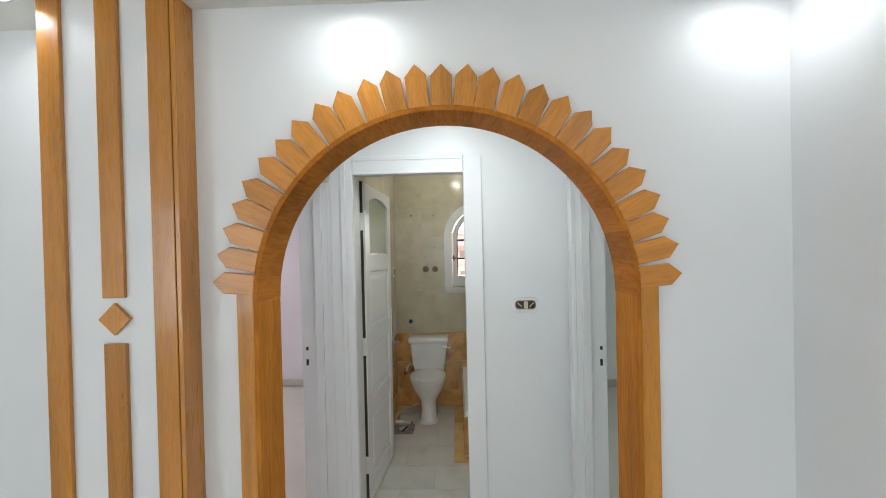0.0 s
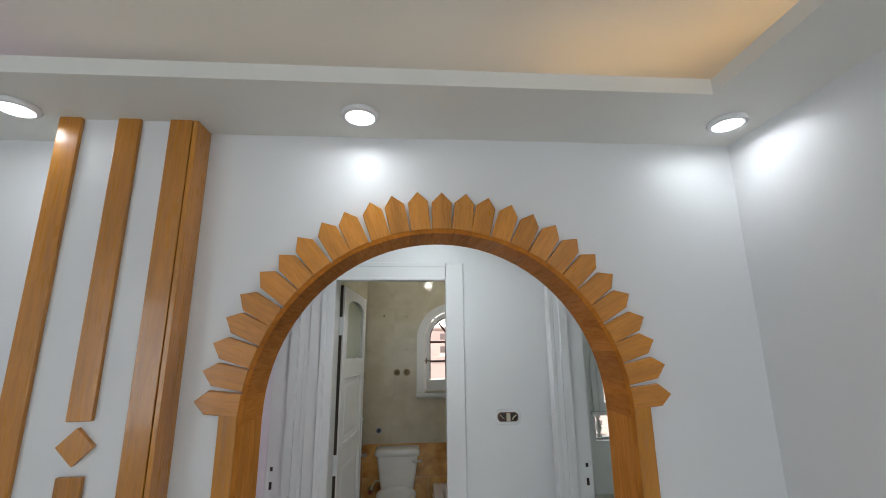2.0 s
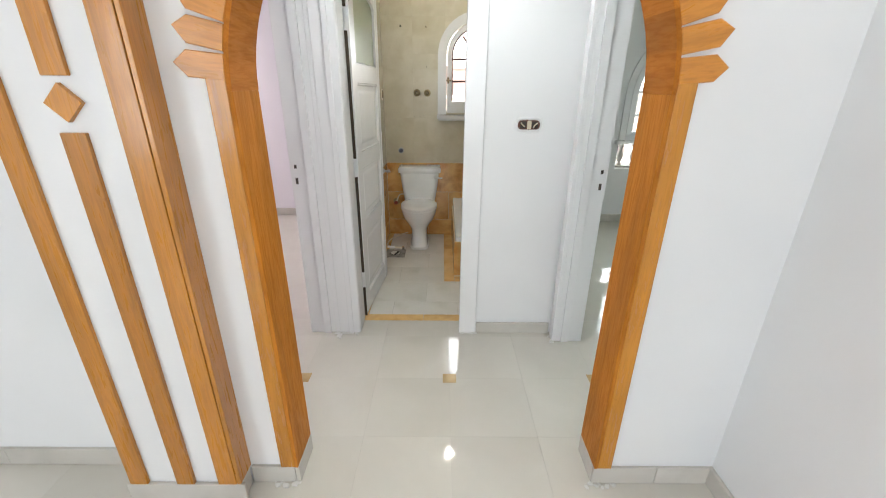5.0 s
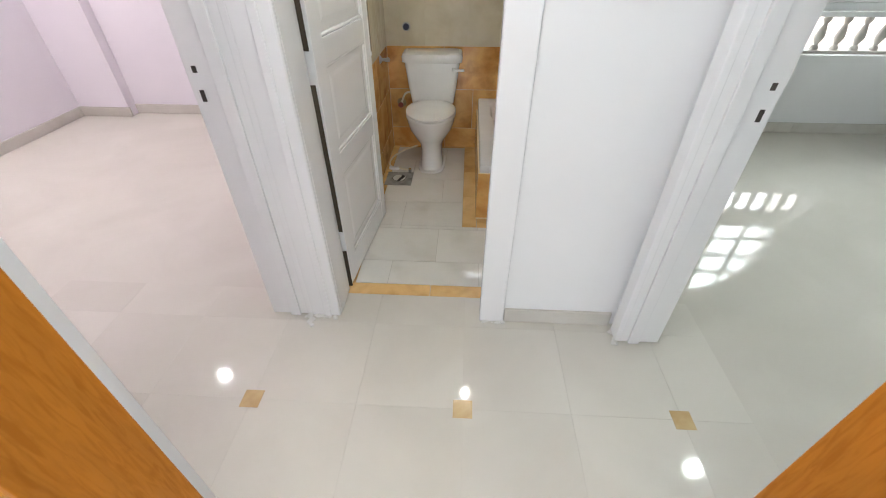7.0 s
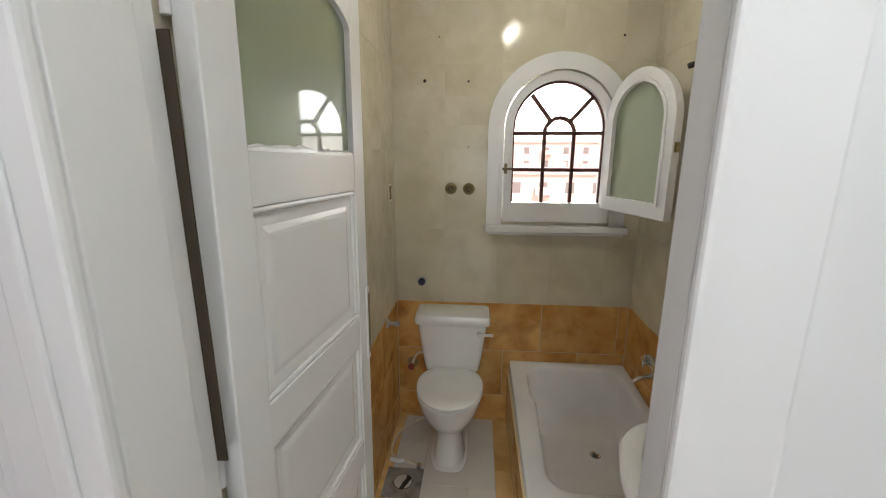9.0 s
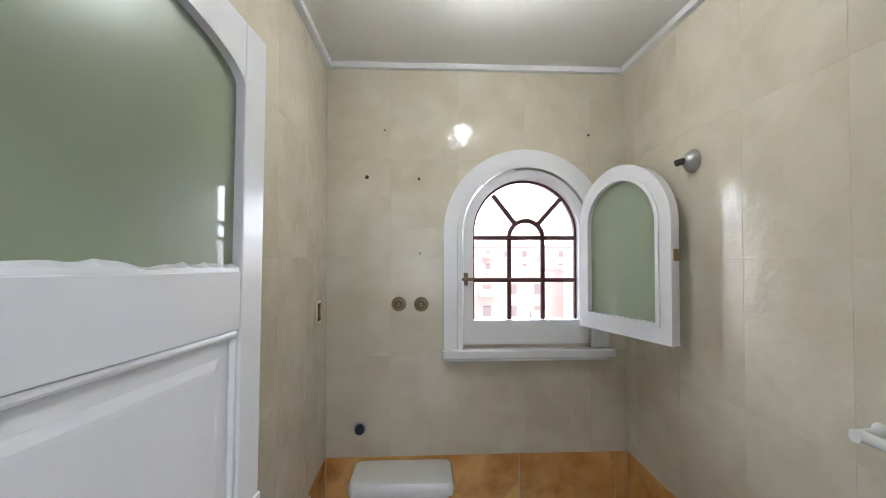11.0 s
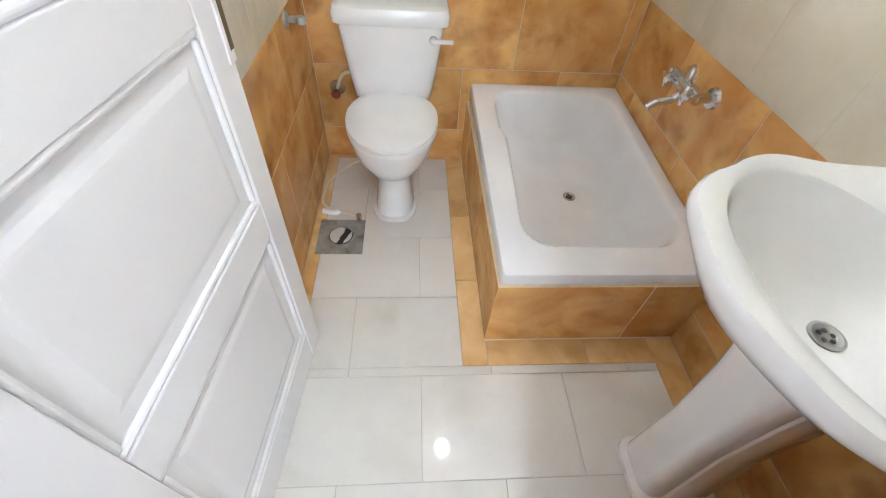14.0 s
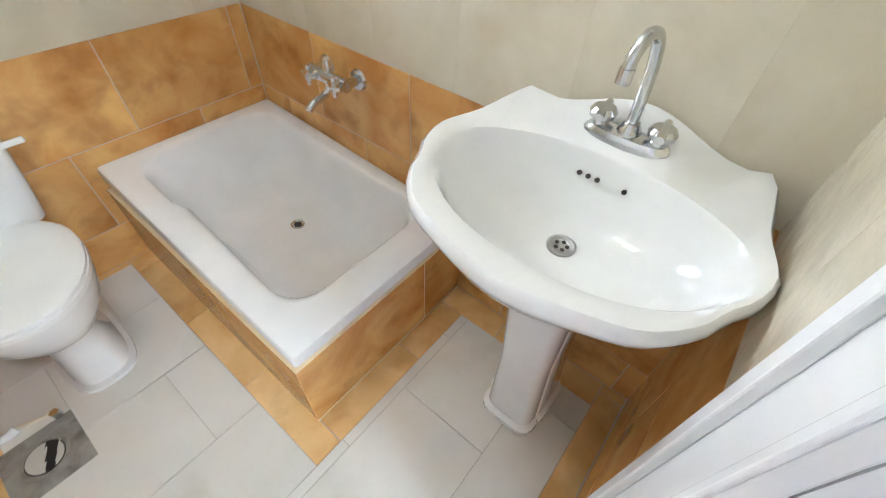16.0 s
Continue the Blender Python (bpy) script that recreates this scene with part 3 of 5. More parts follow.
# ---- bathroom door ----
def bathroom_door():
    yaw = math.degrees(math.atan2(4.115 - 3.445, 0.300 - 0.246))
    top = empty("bathroom_door", (0.246, 3.447, 0.008), yaw)
    top.matrix_world = top.matrix_world @ Matrix.Translation((0, 0, 0.018)) @ Matrix.Rotation(radians(1.5), 4, "Y")
    L, T, Z1 = 0.672, 0.040, 2.035                # local: x along the leaf, +y into the wall side
    st, rt = 0.097, 0.078
    gl0, gl1, gsp = 1.578, 1.972, 1.915
    rails = [(0.0, 0.125), (0.548, 0.640), (0.985, 1.078), (1.475, gl0)]
    part("stile", boxes((0, st, 0, T, 0, Z1), bev=0.003), GLOSS, top)
    part("stile", boxes((L - rt, L, 0, T, 0, Z1), bev=0.003), GLOSS, top)
    for z0, z1 in rails:
        part("rail", boxes((st, L - rt, 0.0015, T - 0.0015, z0, z1), bev=0.002), GLOSS, top)
    cx, half = (st + L - rt) / 2, (L - rt - st) / 2
    curve = [(cx + half * math.cos(radians(a)), gsp + (gl1 - gsp) * math.sin(radians(a))) for a in range(0, 181, 10)]
    part("top_rail", prism(bmesh.new(), curve + [(st, Z1), (L - rt, Z1)], 0.0015, T - 0.0015), GLOSS, top)
    for (_, z0), (z1, _) in zip(rails, rails[1:]):
        a, b = st, L - rt
        fielded = loft([[(a + d, y, z0 + d), (b - d, y, z0 + d), (b - d, y, z1 - d), (a + d, y, z1 - d)] for d, y in ((0.0, 0.014), (0.015, 0.014), (0.018, 0.018), (0.022, 0.018), (0.056, 0.011), (0.064, 0.0105))])
        p = part("panel", fielded, GLOSS, top)
        bm = boxes((a, b, 0.026, 0.031, z0, z1))
        part("panel_back", bm, GLOSS, top)
        mold = bmesh.new()
        for x0, x1, q0, q1 in ((a, b, z0, z0 + 0.014), (a, b, z1 - 0.014, z1), (a, a + 0.014, z0 + 0.014, z1 - 0.014), (b - 0.014, b, z0 + 0.014, z1 - 0.014)):
            box(mold, x0, x1, 0.004, 0.016, q0, q1, 0.0055)
        part("molding", mold, GLOSS, p)
    pane = part("glass_pane", prism(bmesh.new(), [(st, gl0), (L - rt, gl0)] + curve, 0.018, 0.023), FROST, top, "greenish frosted glass pane")
    pane.visible_shadow = False
    # thick uneven bead of filler along the glass foot
    bm = bmesh.new()
    rings = []
    for i in range(31):
        x = st + (L - rt - st) * i / 30
        h = 0.012 + 0.010 * noise.noise(Vector((x * 14, 3.1, 0))) + 0.005 * noise.noise(Vector((x * 40, 1.0, 0)))
        rings.append([(x, 0.004, gl0 - 0.002), (x, 0.006, gl0 + h * 0.5), (x, 0.0178, gl0 + h), (x, 0.0178, gl0 - 0.002)])
    part("glazing_putty", loft(rings), GLOSS, top)
    lock = part("lock_plate", boxes((L - 0.0005, L + 0.003, 0.007, 0.033, 0.885, 1.125), bev=0.0008), GLOSS, top, "white painted lock plate on the door edge")
    part("lock_slot", boxes((L + 0.0025, L + 0.0036, 0.014, 0.026, 0.92, 1.09)), BRASS, lock, "dull brass latch strip")
    part("latch", boxes((L + 0.003, L + 0.010, 0.015, 0.025, 1.03, 1.05), bev=0.002), BRASS, lock, "brass latch tongue")
    rim = part("rim_lock_edge", boxes((L - 0.024, L + 0.001, -0.004, 0.001, 0.905, 1.155), bev=0.002), GLOSS, top)
    part("latch_strip", boxes((L - 0.013, L + 0.0016, -0.0046, 0.0, 0.925, 1.135), bev=0.0004), LATCH, rim, "tarnished brown latch strip")
    for z in (0.28, 1.02, 1.80):
        part("hinge", lathe([(0.0, -0.04), (0.008, -0.039), (0.008, 0.039), (0.0, 0.04)], (-0.012, T - 0.004, z), n=12), GLOSS, top, "white painted steel hinge")
    tagged(top, "open white panelled door with a frosted arched glass", "door", kind="structure")


bathroom_door()


# ---- hall switch boxes ----
def rounded(w, h, r, n=6):
    out = []
    for cx, cz, a in ((w - r, h - r, 0), (-w + r, h - r, 90), (-w + r, -h + r, 180), (w - r, -h + r, 270)):
        out += [(cx + r * math.cos(radians(a + 90 * i / n)), cz + r * math.sin(radians(a + 90 * i / n))) for i in range(n + 1)]
    return out


def switch_box():
    top = empty("switch_box", (1.212, DY0, 1.300))
    part("plaster_rim", loft([[(x, y, z) for x, z in rounded(w, h, r)] for w, h, r, y in ((0.074, 0.042, 0.03, 0.0), (0.070, 0.038, 0.028, -0.003), (0.061, 0.028, 0.022, -0.003), (0.059, 0.026, 0.022, -0.001))], caps=True), WALL, top, "rough plaster rim")
    part("box", prism(bmesh.new(), rounded(0.058, 0.024, 0.02), -0.006, -0.0012), BROWN, top, "brown plastic recessed box")
    for x0 in (-0.030, 0.032):
        part("cell", prism(bmesh.new(), [(x0 + a, b) for a, b in rounded(0.0165, 0.0185, 0.007)], -0.0075, -0.0062), DARK, top, "dark open cell")
    part("insert", prism(bmesh.new(), [(0.001 + a, b) for a, b in rounded(0.0105, 0.021, 0.004)], -0.014, -0.006), BEIGE, top, "cream divider")
    part("wire", tube([(-0.044, -0.007, 0.012), (-0.036, -0.014, 0.002), (-0.024, -0.010, -0.008)], 0.0028, 8, 4), BEIGE, top, "cream insulated wire end", True)
    part("wire", tube([(0.024, -0.008, -0.012), (0.032, -0.015, 0.002), (0.046, -0.010, 0.010)], 0.0036, 8, 4), BEIGE, top, "cream insulated wire end", True)
    tagged(top, "uncovered brown switch box with wires in white wall", "switch box")


switch_box()


def wall_box():
    top = empty("wall_outlet_box", (LX, 4.985, 1.395))
    part("rim", boxes((-0.001, 0.006, -0.032, 0.032, -0.045, 0.045), bev=0.003), BEIGE, top)
    part("opening", boxes((0.0055, 0.0075, -0.020, 0.020, -0.034, 0.034)), DARK, top)
    part("terminal", boxes((0.007, 0.012, -0.006, 0.006, -0.026, 0.026), bev=0.002), BRASS, top)
    tagged(top, "uncovered small outlet box on the tiled wall", "outlet box")


wall_box()


# ---- downlights, lamps and cove ----
def downlight():
    top = empty("downlight", (0.518, 2.045, 2.42))
    part("rim", lathe([(0.040, 0.0), (0.058, 0.0), (0.060, -0.004), (0.056, -0.012), (0.046, -0.016), (0.043, -0.012)], n=32), GLOSS, top, "white metal rim", True)
    part("diffuser", lathe([(0.0, -0.004), (0.043, -0.004), (0.043, -0.012), (0.034, -0.019), (0.018, -0.022), (0.0, -0.023)], n=32), LED, top, "glowing white diffuser", True)
    return tagged(top, "round white LED downlight in the plaster soffit", "downlight", "soffit downlights")


first = downlight()
for lx, ly in DOWN:
    if (lx, ly) != (0.518, 2.045):
        copy_thing(first, Matrix.Translation((lx, ly, 2.42)))


def ceiling_lamp(at, r):
    top = empty("ceiling_lamp", at)
    part("base", lathe([(0.0, 0.0), (r, 0.0), (r, -0.02), (r * 0.9, -0.028), (0.0, -0.028)], n=32), GLOSS, top, smooth=True)
    part("diffuser", lathe([(r * 0.86, -0.027), (r * 0.86, -0.035), (r * 0.7, -0.055), (r * 0.4, -0.068), (0.0, -0.072)], n=32), BULB, top, "glowing opal diffuser", True)
    return tagged(top, "round white opal ceiling lamp, switched on", "ceiling lamp")


def tube_bulb(at):
    top = empty("bulb_lamp", at)
    part("rose", lathe([(0.0, 0.0), (0.045, 0.0), (0.042, -0.012), (0.024, -0.024), (0.0, -0.024)], n=24), GLOSS, top, smooth=True)
    part("holder", lathe([(0.022, -0.022), (0.022, -0.036), (0.030, -0.040), (0.030, -0.062), (0.0, -0.062)], n=20), SEAT, top, "white plastic bulb holder", True)
    coil = []
    for k in range(49):
        a, u = 2 * math.pi * k / 12, k / 48
        r = 0.018 + 0.012 * math.sin(math.pi * (0.25 + 0.6 * u))
        coil.append((r * math.cos(a), r * math.sin(a), -0.064 - 0.066 * u))
    part("tube", tube(coil, 0.0058, 8, 2), TUBE, top, "glowing spiral lamp tube", True)
    tagged(top, "bare spiral energy-saving bulb under the ceiling, lit", "ceiling bulb")


tube_bulb((0.86, 4.40, 2.462))
for lx, ly in ((-1.78, 4.56), (-2.60, 3.92), (2.96, 3.81)):
    ceiling_lamp((lx, ly, 2.56), 0.07)
copy_thing(first, Matrix.Translation((0.77, 2.74, 2.46)))

strip = part("cove_strip", boxes((1.70, 1.715, 0.2, 1.95, 2.475, 2.487)), COVE_WARM)
tagged(strip, "amber light strip hidden in the ceiling cove", "light strip")
strip = part("cove_strip", boxes((1.10, 1.69, 1.985, 2.0, 2.475, 2.487)), COVE_WARM)
tagged(strip, "amber light strip hidden in the ceiling cove", "light strip")
# added filler between amber and lilac strips, brightens the middle of the tray
strip = part("cove_strip", boxes((-0.72, 1.05, 1.985, 2.0, 2.475, 2.487)), COVE_FILL)
tagged(strip, "pale warm fill strip added in the ceiling cove", "light strip")
strip = part("cove_strip", boxes((-2.2, -0.75, 1.985, 2.0, 2.475, 2.487)), COVE_PINK)
tagged(strip, "lilac light strip hidden in the ceiling cove", "light strip")


# ---- toilet ----
def oval(cx, cy, z, rx, front, back, n=36, sq=2.0):
    out = []
    for i in range(n):
        a = 2 * math.pi * i / n
        c, s = math.cos(a), math.sin(a)
        c = math.copysign(abs(c) ** (2 / sq), c)
        s = math.copysign(abs(s) ** (2 / sq), s)
        out.append((cx + rx * c, cy + (back if s > 0 else front) * s, z))
    return out


def toilet():
    top = empty("toilet", (0.535, 4.90, 0))
    # local: -y is the front
    rings = [oval(0, y, z, rx, f, b, sq=q) for y, z, rx, f, b, q in ((-0.06, 0.0, 0.098, 0.185, 0.20, 3.2), (-0.06, 0.012, 0.098, 0.185, 0.20, 3.2), (-0.06, 0.022, 0.084, 0.172, 0.19, 3.0), (-0.06, 0.12, 0.074, 0.150, 0.18, 2.8), (-0.07, 0.20, 0.082, 0.150, 0.19, 2.6),
             (-0.09, 0.25, 0.112, 0.182, 0.21, 2.3), (-0.10, 0.31, 0.150, 0.212, 0.22, 2.1), (-0.10, 0.365, 0.166, 0.228, 0.22, 2.05), (-0.10, 0.390, 0.166, 0.230, 0.22, 2.05))]
    part("bowl", loft(rings), CERAMIC, top, smooth=True)
    part("rear_deck", boxes((-0.115, 0.115, 0.04, 0.225, 0.33, 0.398), bev=0.012), CERAMIC, top, smooth=True)
    seat = [oval(0, -0.10, z, rx, f, 0.185, sq=2.1) for z, rx, f in ((0.392, 0.166, 0.232), (0.394, 0.172, 0.238), (0.408, 0.172, 0.238), (0.411, 0.168, 0.234))]
    part("seat", loft(seat), SEAT, top, smooth=True)
    lid = [oval(0, -0.10, z, rx, f, 0.185, sq=2.1) for z, rx, f in ((0.412, 0.166, 0.231), (0.414, 0.171, 0.236), (0.424, 0.171, 0.236), (0.431, 0.160, 0.222), (0.434, 0.10, 0.15), (0.4345, 0.02, 0.03))]
    part("lid", loft(lid), SEAT, top, "closed white lid", True)
    for s in (-1, 1):
        part("lid_hinge", boxes((s * 0.07 - 0.02, s * 0.07 + 0.02, 0.075, 0.105, 0.398, 0.425), bev=0.005), SEAT, top)
        part("floor_bolt", lathe([(0.0, 0.0), (0.009, 0.0), (0.009, 0.006), (0.0, 0.008)], (s * 0.0, 0, 0), n=10), DARK, top).matrix_local = Matrix.Translation((s * 0.072, 0.02, 0.14)) @ Matrix.Rotation(radians(90 * s), 4, "Y")
    tank = [[(x, 0.13 + y, z) for x, y in rounded(w, d, 0.03, 5)] for z, w, d in ((0.400, 0.138, 0.070), (0.410, 0.150, 0.080), (0.52, 0.168, 0.088), (0.66, 0.186, 0.092), (0.685, 0.188, 0.092))]
    part("tank", loft(tank), CERAMIC, top, smooth=True)
    cap = [[(x, 0.128 + y, z) for x, y in rounded(w, d, 0.028, 5)] for z, w, d in ((0.684, 0.194, 0.096), (0.690, 0.205, 0.100), (0.722, 0.207, 0.101), (0.738, 0.200, 0.096), (0.743, 0.184, 0.084))]
    part("tank_lid", loft(cap), CERAMIC, top, smooth=True)
    lever = part("flush_lever", lathe([(0.0, 0.0), (0.014, 0.0), (0.014, -0.012), (0.008, -0.018), (0.0, -0.018)], (0.150, 0.036, 0.645), "y", 14), SEAT, top, "white plastic flush lever", True)
    part("lever_arm", boxes((0.145, 0.222, 0.016, 0.026, 0.637, 0.653), bev=0.004), SEAT, lever)
    tagged(top, "white close-coupled toilet with the lid closed", "toilet")


toilet()


# ---- bathtub ----
def bathtub():
    x0, x1, y0, y1, z = 0.866, RX - 0.002, 4.094, BY - 0.002, 0.354
    top = empty("bathtub", ((x0 + x1) / 2, (y0 + y1) / 2, 0))
    inv = top.matrix_world.inverted()
    n = 6

    def ring(a, b, c, d, r, zz, notch=0.0):
        r = max(r, 0.002)
        out = []
        for cx, cy, ang in ((b - r, d - r, 0), (a + r, d - r, 90), (a + r, c + r, 180), (b - r, c + r, 270)):
            arcp = [(cx + r * math.cos(radians(ang + 90 * i / n)), cy + r * math.sin(radians(ang + 90 * i / n)), zz) for i in range(n + 1)]
            out += arcp
            if ang == 90:
                # the arm rest: the side steps in half way along
                ym = y0 + 0.66 * (y1 - y0)
                out += [(a, ym + 0.03, zz), (a + notch, ym - 0.03, zz)]
        return out
    rings = []
    for ins, zz, r in ((0.0, z - 0.045, 0.012), (0.0, z - 0.012, 0.012), (0.003, z - 0.003, 0.012), (0.010, z, 0.012)):
        rings.append(ring(x0 + ins, x1 - ins, y0 + ins, y1 - ins, r, zz))
    for a, b, c, d, r, zz, nt in ((0.074, 0.042, 0.098, 0.050, 0.10, z - 0.0005, 0.016), (0.083, 0.050, 0.108, 0.058, 0.10, z - 0.004, 0.018), (0.090, 0.056, 0.117, 0.065, 0.10, z - 0.014, 0.018), (0.096, 0.061, 0.126, 0.071, 0.10, z - 0.045, 0.018), (0.108, 0.072, 0.145, 0.085, 0.10, z - 0.12, 0.016), (0.130, 0.095, 0.180, 0.115, 0.12, z - 0.205, 0.010), (0.170, 0.140, 0.23, 0.16, 0.11, z - 0.236, 0.0)):
        rings.append(ring(x0 + a, x1 - b, y0 + c, y1 - d, r, zz, nt))
    bm = loft(rings, caps=False)
    bm.faces.new([v for v in bm.verts if abs(v.co.z - (z - 0.236)) < 1e-5])
    bmesh.ops.recalc_face_normals(bm, faces=bm.faces[:])
    bm.transform(inv)
    part("basin_shell", bm, ACRYL, top, smooth=True)
    d = part("drain", lathe([(0.0, 0.0), (0.026, 0.0), (0.026, 0.003), (0.020, 0.004), (0.016, 0.001), (0.0, 0.001)], (1.265 - (x0 + x1) / 2, 4.662 - (y0 + y1) / 2, z - 0.236), n=18), CHROME, top, "chrome bath drain", True)
    part("drain_hole", lathe([(0.0, 0.0), (0.013, 0.0), (0.013, 0.0012), (0.0, 0.0012)], (1.265 - (x0 + x1) / 2, 4.662 - (y0 + y1) / 2, z - 0.2348), n=14), DARK, d)
    part("sealant", boxes((x0 - 0.002 - (x0 + x1) / 2, x1 - (x0 + x1) / 2, y0 - 0.006 - (y0 + y1) / 2, y0 + 0.004 - (y0 + y1) / 2, z - 0.050, z - 0.044)), GROUT_OCHRE, top)
    top.matrix_world = Matrix.Translation((0, y0, z)) @ Matrix.Rotation(radians(2.5), 4, "X") @ Matrix.Translation((0, -y0, -z)) @ top.matrix_world
    tagged(top, "small white enamelled bathtub set in ochre tile", "bathtub")


bathtub()
structure("bath_plinth", boxes((0.8575, RX - 0.002, 4.0855, 4.108, 0, 0.309), (0.8575, 0.880, 4.108, BY - 0.002, 0, 0.309)), GROUT_OCHRE, "ochre tiled apron under the bathtub", "bath apron")


# ---- pedestal basin ----
def washbasin():
    cy = 3.70
    top = empty("pedestal_washbasin", (RX, cy, 0))
    up = 0.014
    # local: -x out from the wall, y along it
    n = 72

    # half of the scalloped rim: distance from the wall, distance from the middle
    half = [(0.0, 0.0), (0.0, 0.10), (0.0, 0.19), (0.001, 0.232), (0.020, 0.258), (0.080, 0.268), (0.160, 0.277), (0.245, 0.302), (0.310, 0.290), (0.355, 0.264), (0.398, 0.246), (0.440, 0.212), (0.466, 0.176), (0.484, 0.122), (0.503, 0.050), (0.508, 0.0)]
    dense = []
    for k in range(len(half) - 1):
        p = [Vector(half[max(0, k - 1)]), Vector(half[k]), Vector(half[k + 1]), Vector(half[min(len(half) - 1, k + 2)])]
        for i in range(8):
            u = i / 8
            dense.append(0.5 * (2 * p[1] + (p[2] - p[0]) * u + (2 * p[0] - 5 * p[1] + 4 * p[2] - p[3]) * u * u + (3 * p[1] - p[0] - 3 * p[2] + p[3]) * u ** 3))
    dense.append(Vector(half[-1]))
    angles = [math.atan2(max(q.y, 0.0), 0.25 - q.x) for q in dense]
    spans = [math.hypot(q.y, 0.25 - q.x) for q in dense]

    def outline(scale_x, scale_y, z, back, wav=1.0, shift=0.0):
        out = []
        for i in range(n):
            a = 2 * math.pi * i / n
            w = a if a <= math.pi else 2 * math.pi - a
            k = next((m for m in range(len(angles) - 1) if angles[m + 1] >= w - 1e-9), len(angles) - 2)
            f = (w - angles[k]) / max(1e-9, angles[k + 1] - angles[k])
            span = spans[k] + (spans[k + 1] - spans[k]) * min(1, max(0, f))
            soft = 0.27 + 0.03 * abs(math.cos(a))
            span = soft + (span - soft) * wav
            x, y = -0.25 + shift + span * math.cos(a) * scale_x, span * math.sin(a) * scale_y + 0.006
            rise = 0.052 * (0.5 + 0.5 * math.cos(math.pi * min(1, abs(y) / 0.20))) * max(0, min(1, (x + 0.085) / 0.075)) if z > 0.80 else 0.0
            if z > 0.80:
                rise += 0.013 * math.exp(-((abs(y) - 0.232) / 0.020) ** 2) * max(0, min(1, (x + 0.085) / 0.075))
            out.append((min(x, back), y, z + up + rise))
        return out
    rings = [outline(0.30, 0.24, 0.60, -0.006, 0, 0.05), outline(0.42, 0.36, 0.64, -0.006, 0.2, 0.04), outline(0.66, 0.62, 0.70, -0.006, 0.4, 0.03), outline(0.90, 0.88, 0.765, -0.006, 0.8), outline(0.99, 0.985, 0.795, -0.004), outline(1.0, 1.0, 0.808, -0.003), outline(0.992, 0.992, 0.820, -0.003), outline(0.97, 0.968, 0.827, -0.005), outline(0.93, 0.94, 0.826, -0.010)]

    def bowl(fx, fy, z):
        pts = []
        for i in range(n):
            a = 2 * math.pi * i / n
            c, s = math.cos(a), math.sin(a)
            k = 0.135 if c > 0 else 0.182
            pts.append((-0.262 + k * fx * c * (1 - 0.12 * abs(s) * (c > 0)), 0.262 * fy * math.copysign(abs(s) ** 0.9, s), z + up))
        return pts
    rings += [bowl(1.03, 1.02, 0.820), bowl(1.0, 1.0, 0.814), bowl(0.955, 0.965, 0.795), bowl(0.86, 0.88, 0.752), bowl(0.68, 0.70, 0.714), bowl(0.42, 0.42, 0.696), bowl(0.10, 0.08, 0.690)]
    part("basin", loft(rings), CERAMIC, top, smooth=True)
    HALF_PLAN = [(1, 0.8), (0.8, 0.96), (-0.26, 0.96), (-0.32, 0.93), (-0.35, 0.86), (-0.42, 0.84), (-0.47, 0.90), (-0.70, 0.88), (-0.86, 0.80), (-0.96, 0.66), (-1.0, 0.48)]
    ped = []
    for z, w, d, sh in ((0.0, 0.112, 0.096, 0.0), (0.022, 0.112, 0.096, 0.0), (0.034, 0.098, 0.082, 0.0), (0.30, 0.088, 0.072, 0.0), (0.50, 0.092, 0.080, 0.0), (0.655, 0.104, 0.094, 0.0)):
        ped.append([(-0.208 + x, y - 0.030 * (1 - z / 0.655), z) for x, y in [(w * c1, d * c2) for c1, c2 in HALF_PLAN + [(p, -q) for p, q in HALF_PLAN[::-1]]]])
    part("pedestal", loft(ped), CERAMIC, top, smooth=True)
    dr = part("drain", lathe([(0.0, 0.0), (0.028, 0.0), (0.028, 0.004), (0.023, 0.005), (0.017, 0.001), (0.0, 0.001)], (-0.255, 0.0, 0.704), n=24), STEEL, top, "steel basin drain", True)
    for a in range(5):
        part("drain_slot", lathe([(0.0, 0.0), (0.0042, 0.0), (0.0042, 0.001), (0.0, 0.001)], (-0.255 + 0.011 * math.cos(a * 1.2566), 0.011 * math.sin(a * 1.2566), 0.706), n=8), DARK, dr)
    for y in (-0.045, 0.008, 0.026, 0.044):
        part("overflow_hole", lathe([(0.0, 0.0), (0.0048, 0.0), (0.0048, 0.004), (0.0, 0.004)], n=10), DARK, top).matrix_local = Matrix.Translation((-0.1425, y, 0.790)) @ Matrix.Rotation(radians(-66), 4, "Y")
    tagged(top, "white scalloped pedestal washbasin against the tiled wall", "washbasin")
    return cy


BASIN_Y = washbasin()


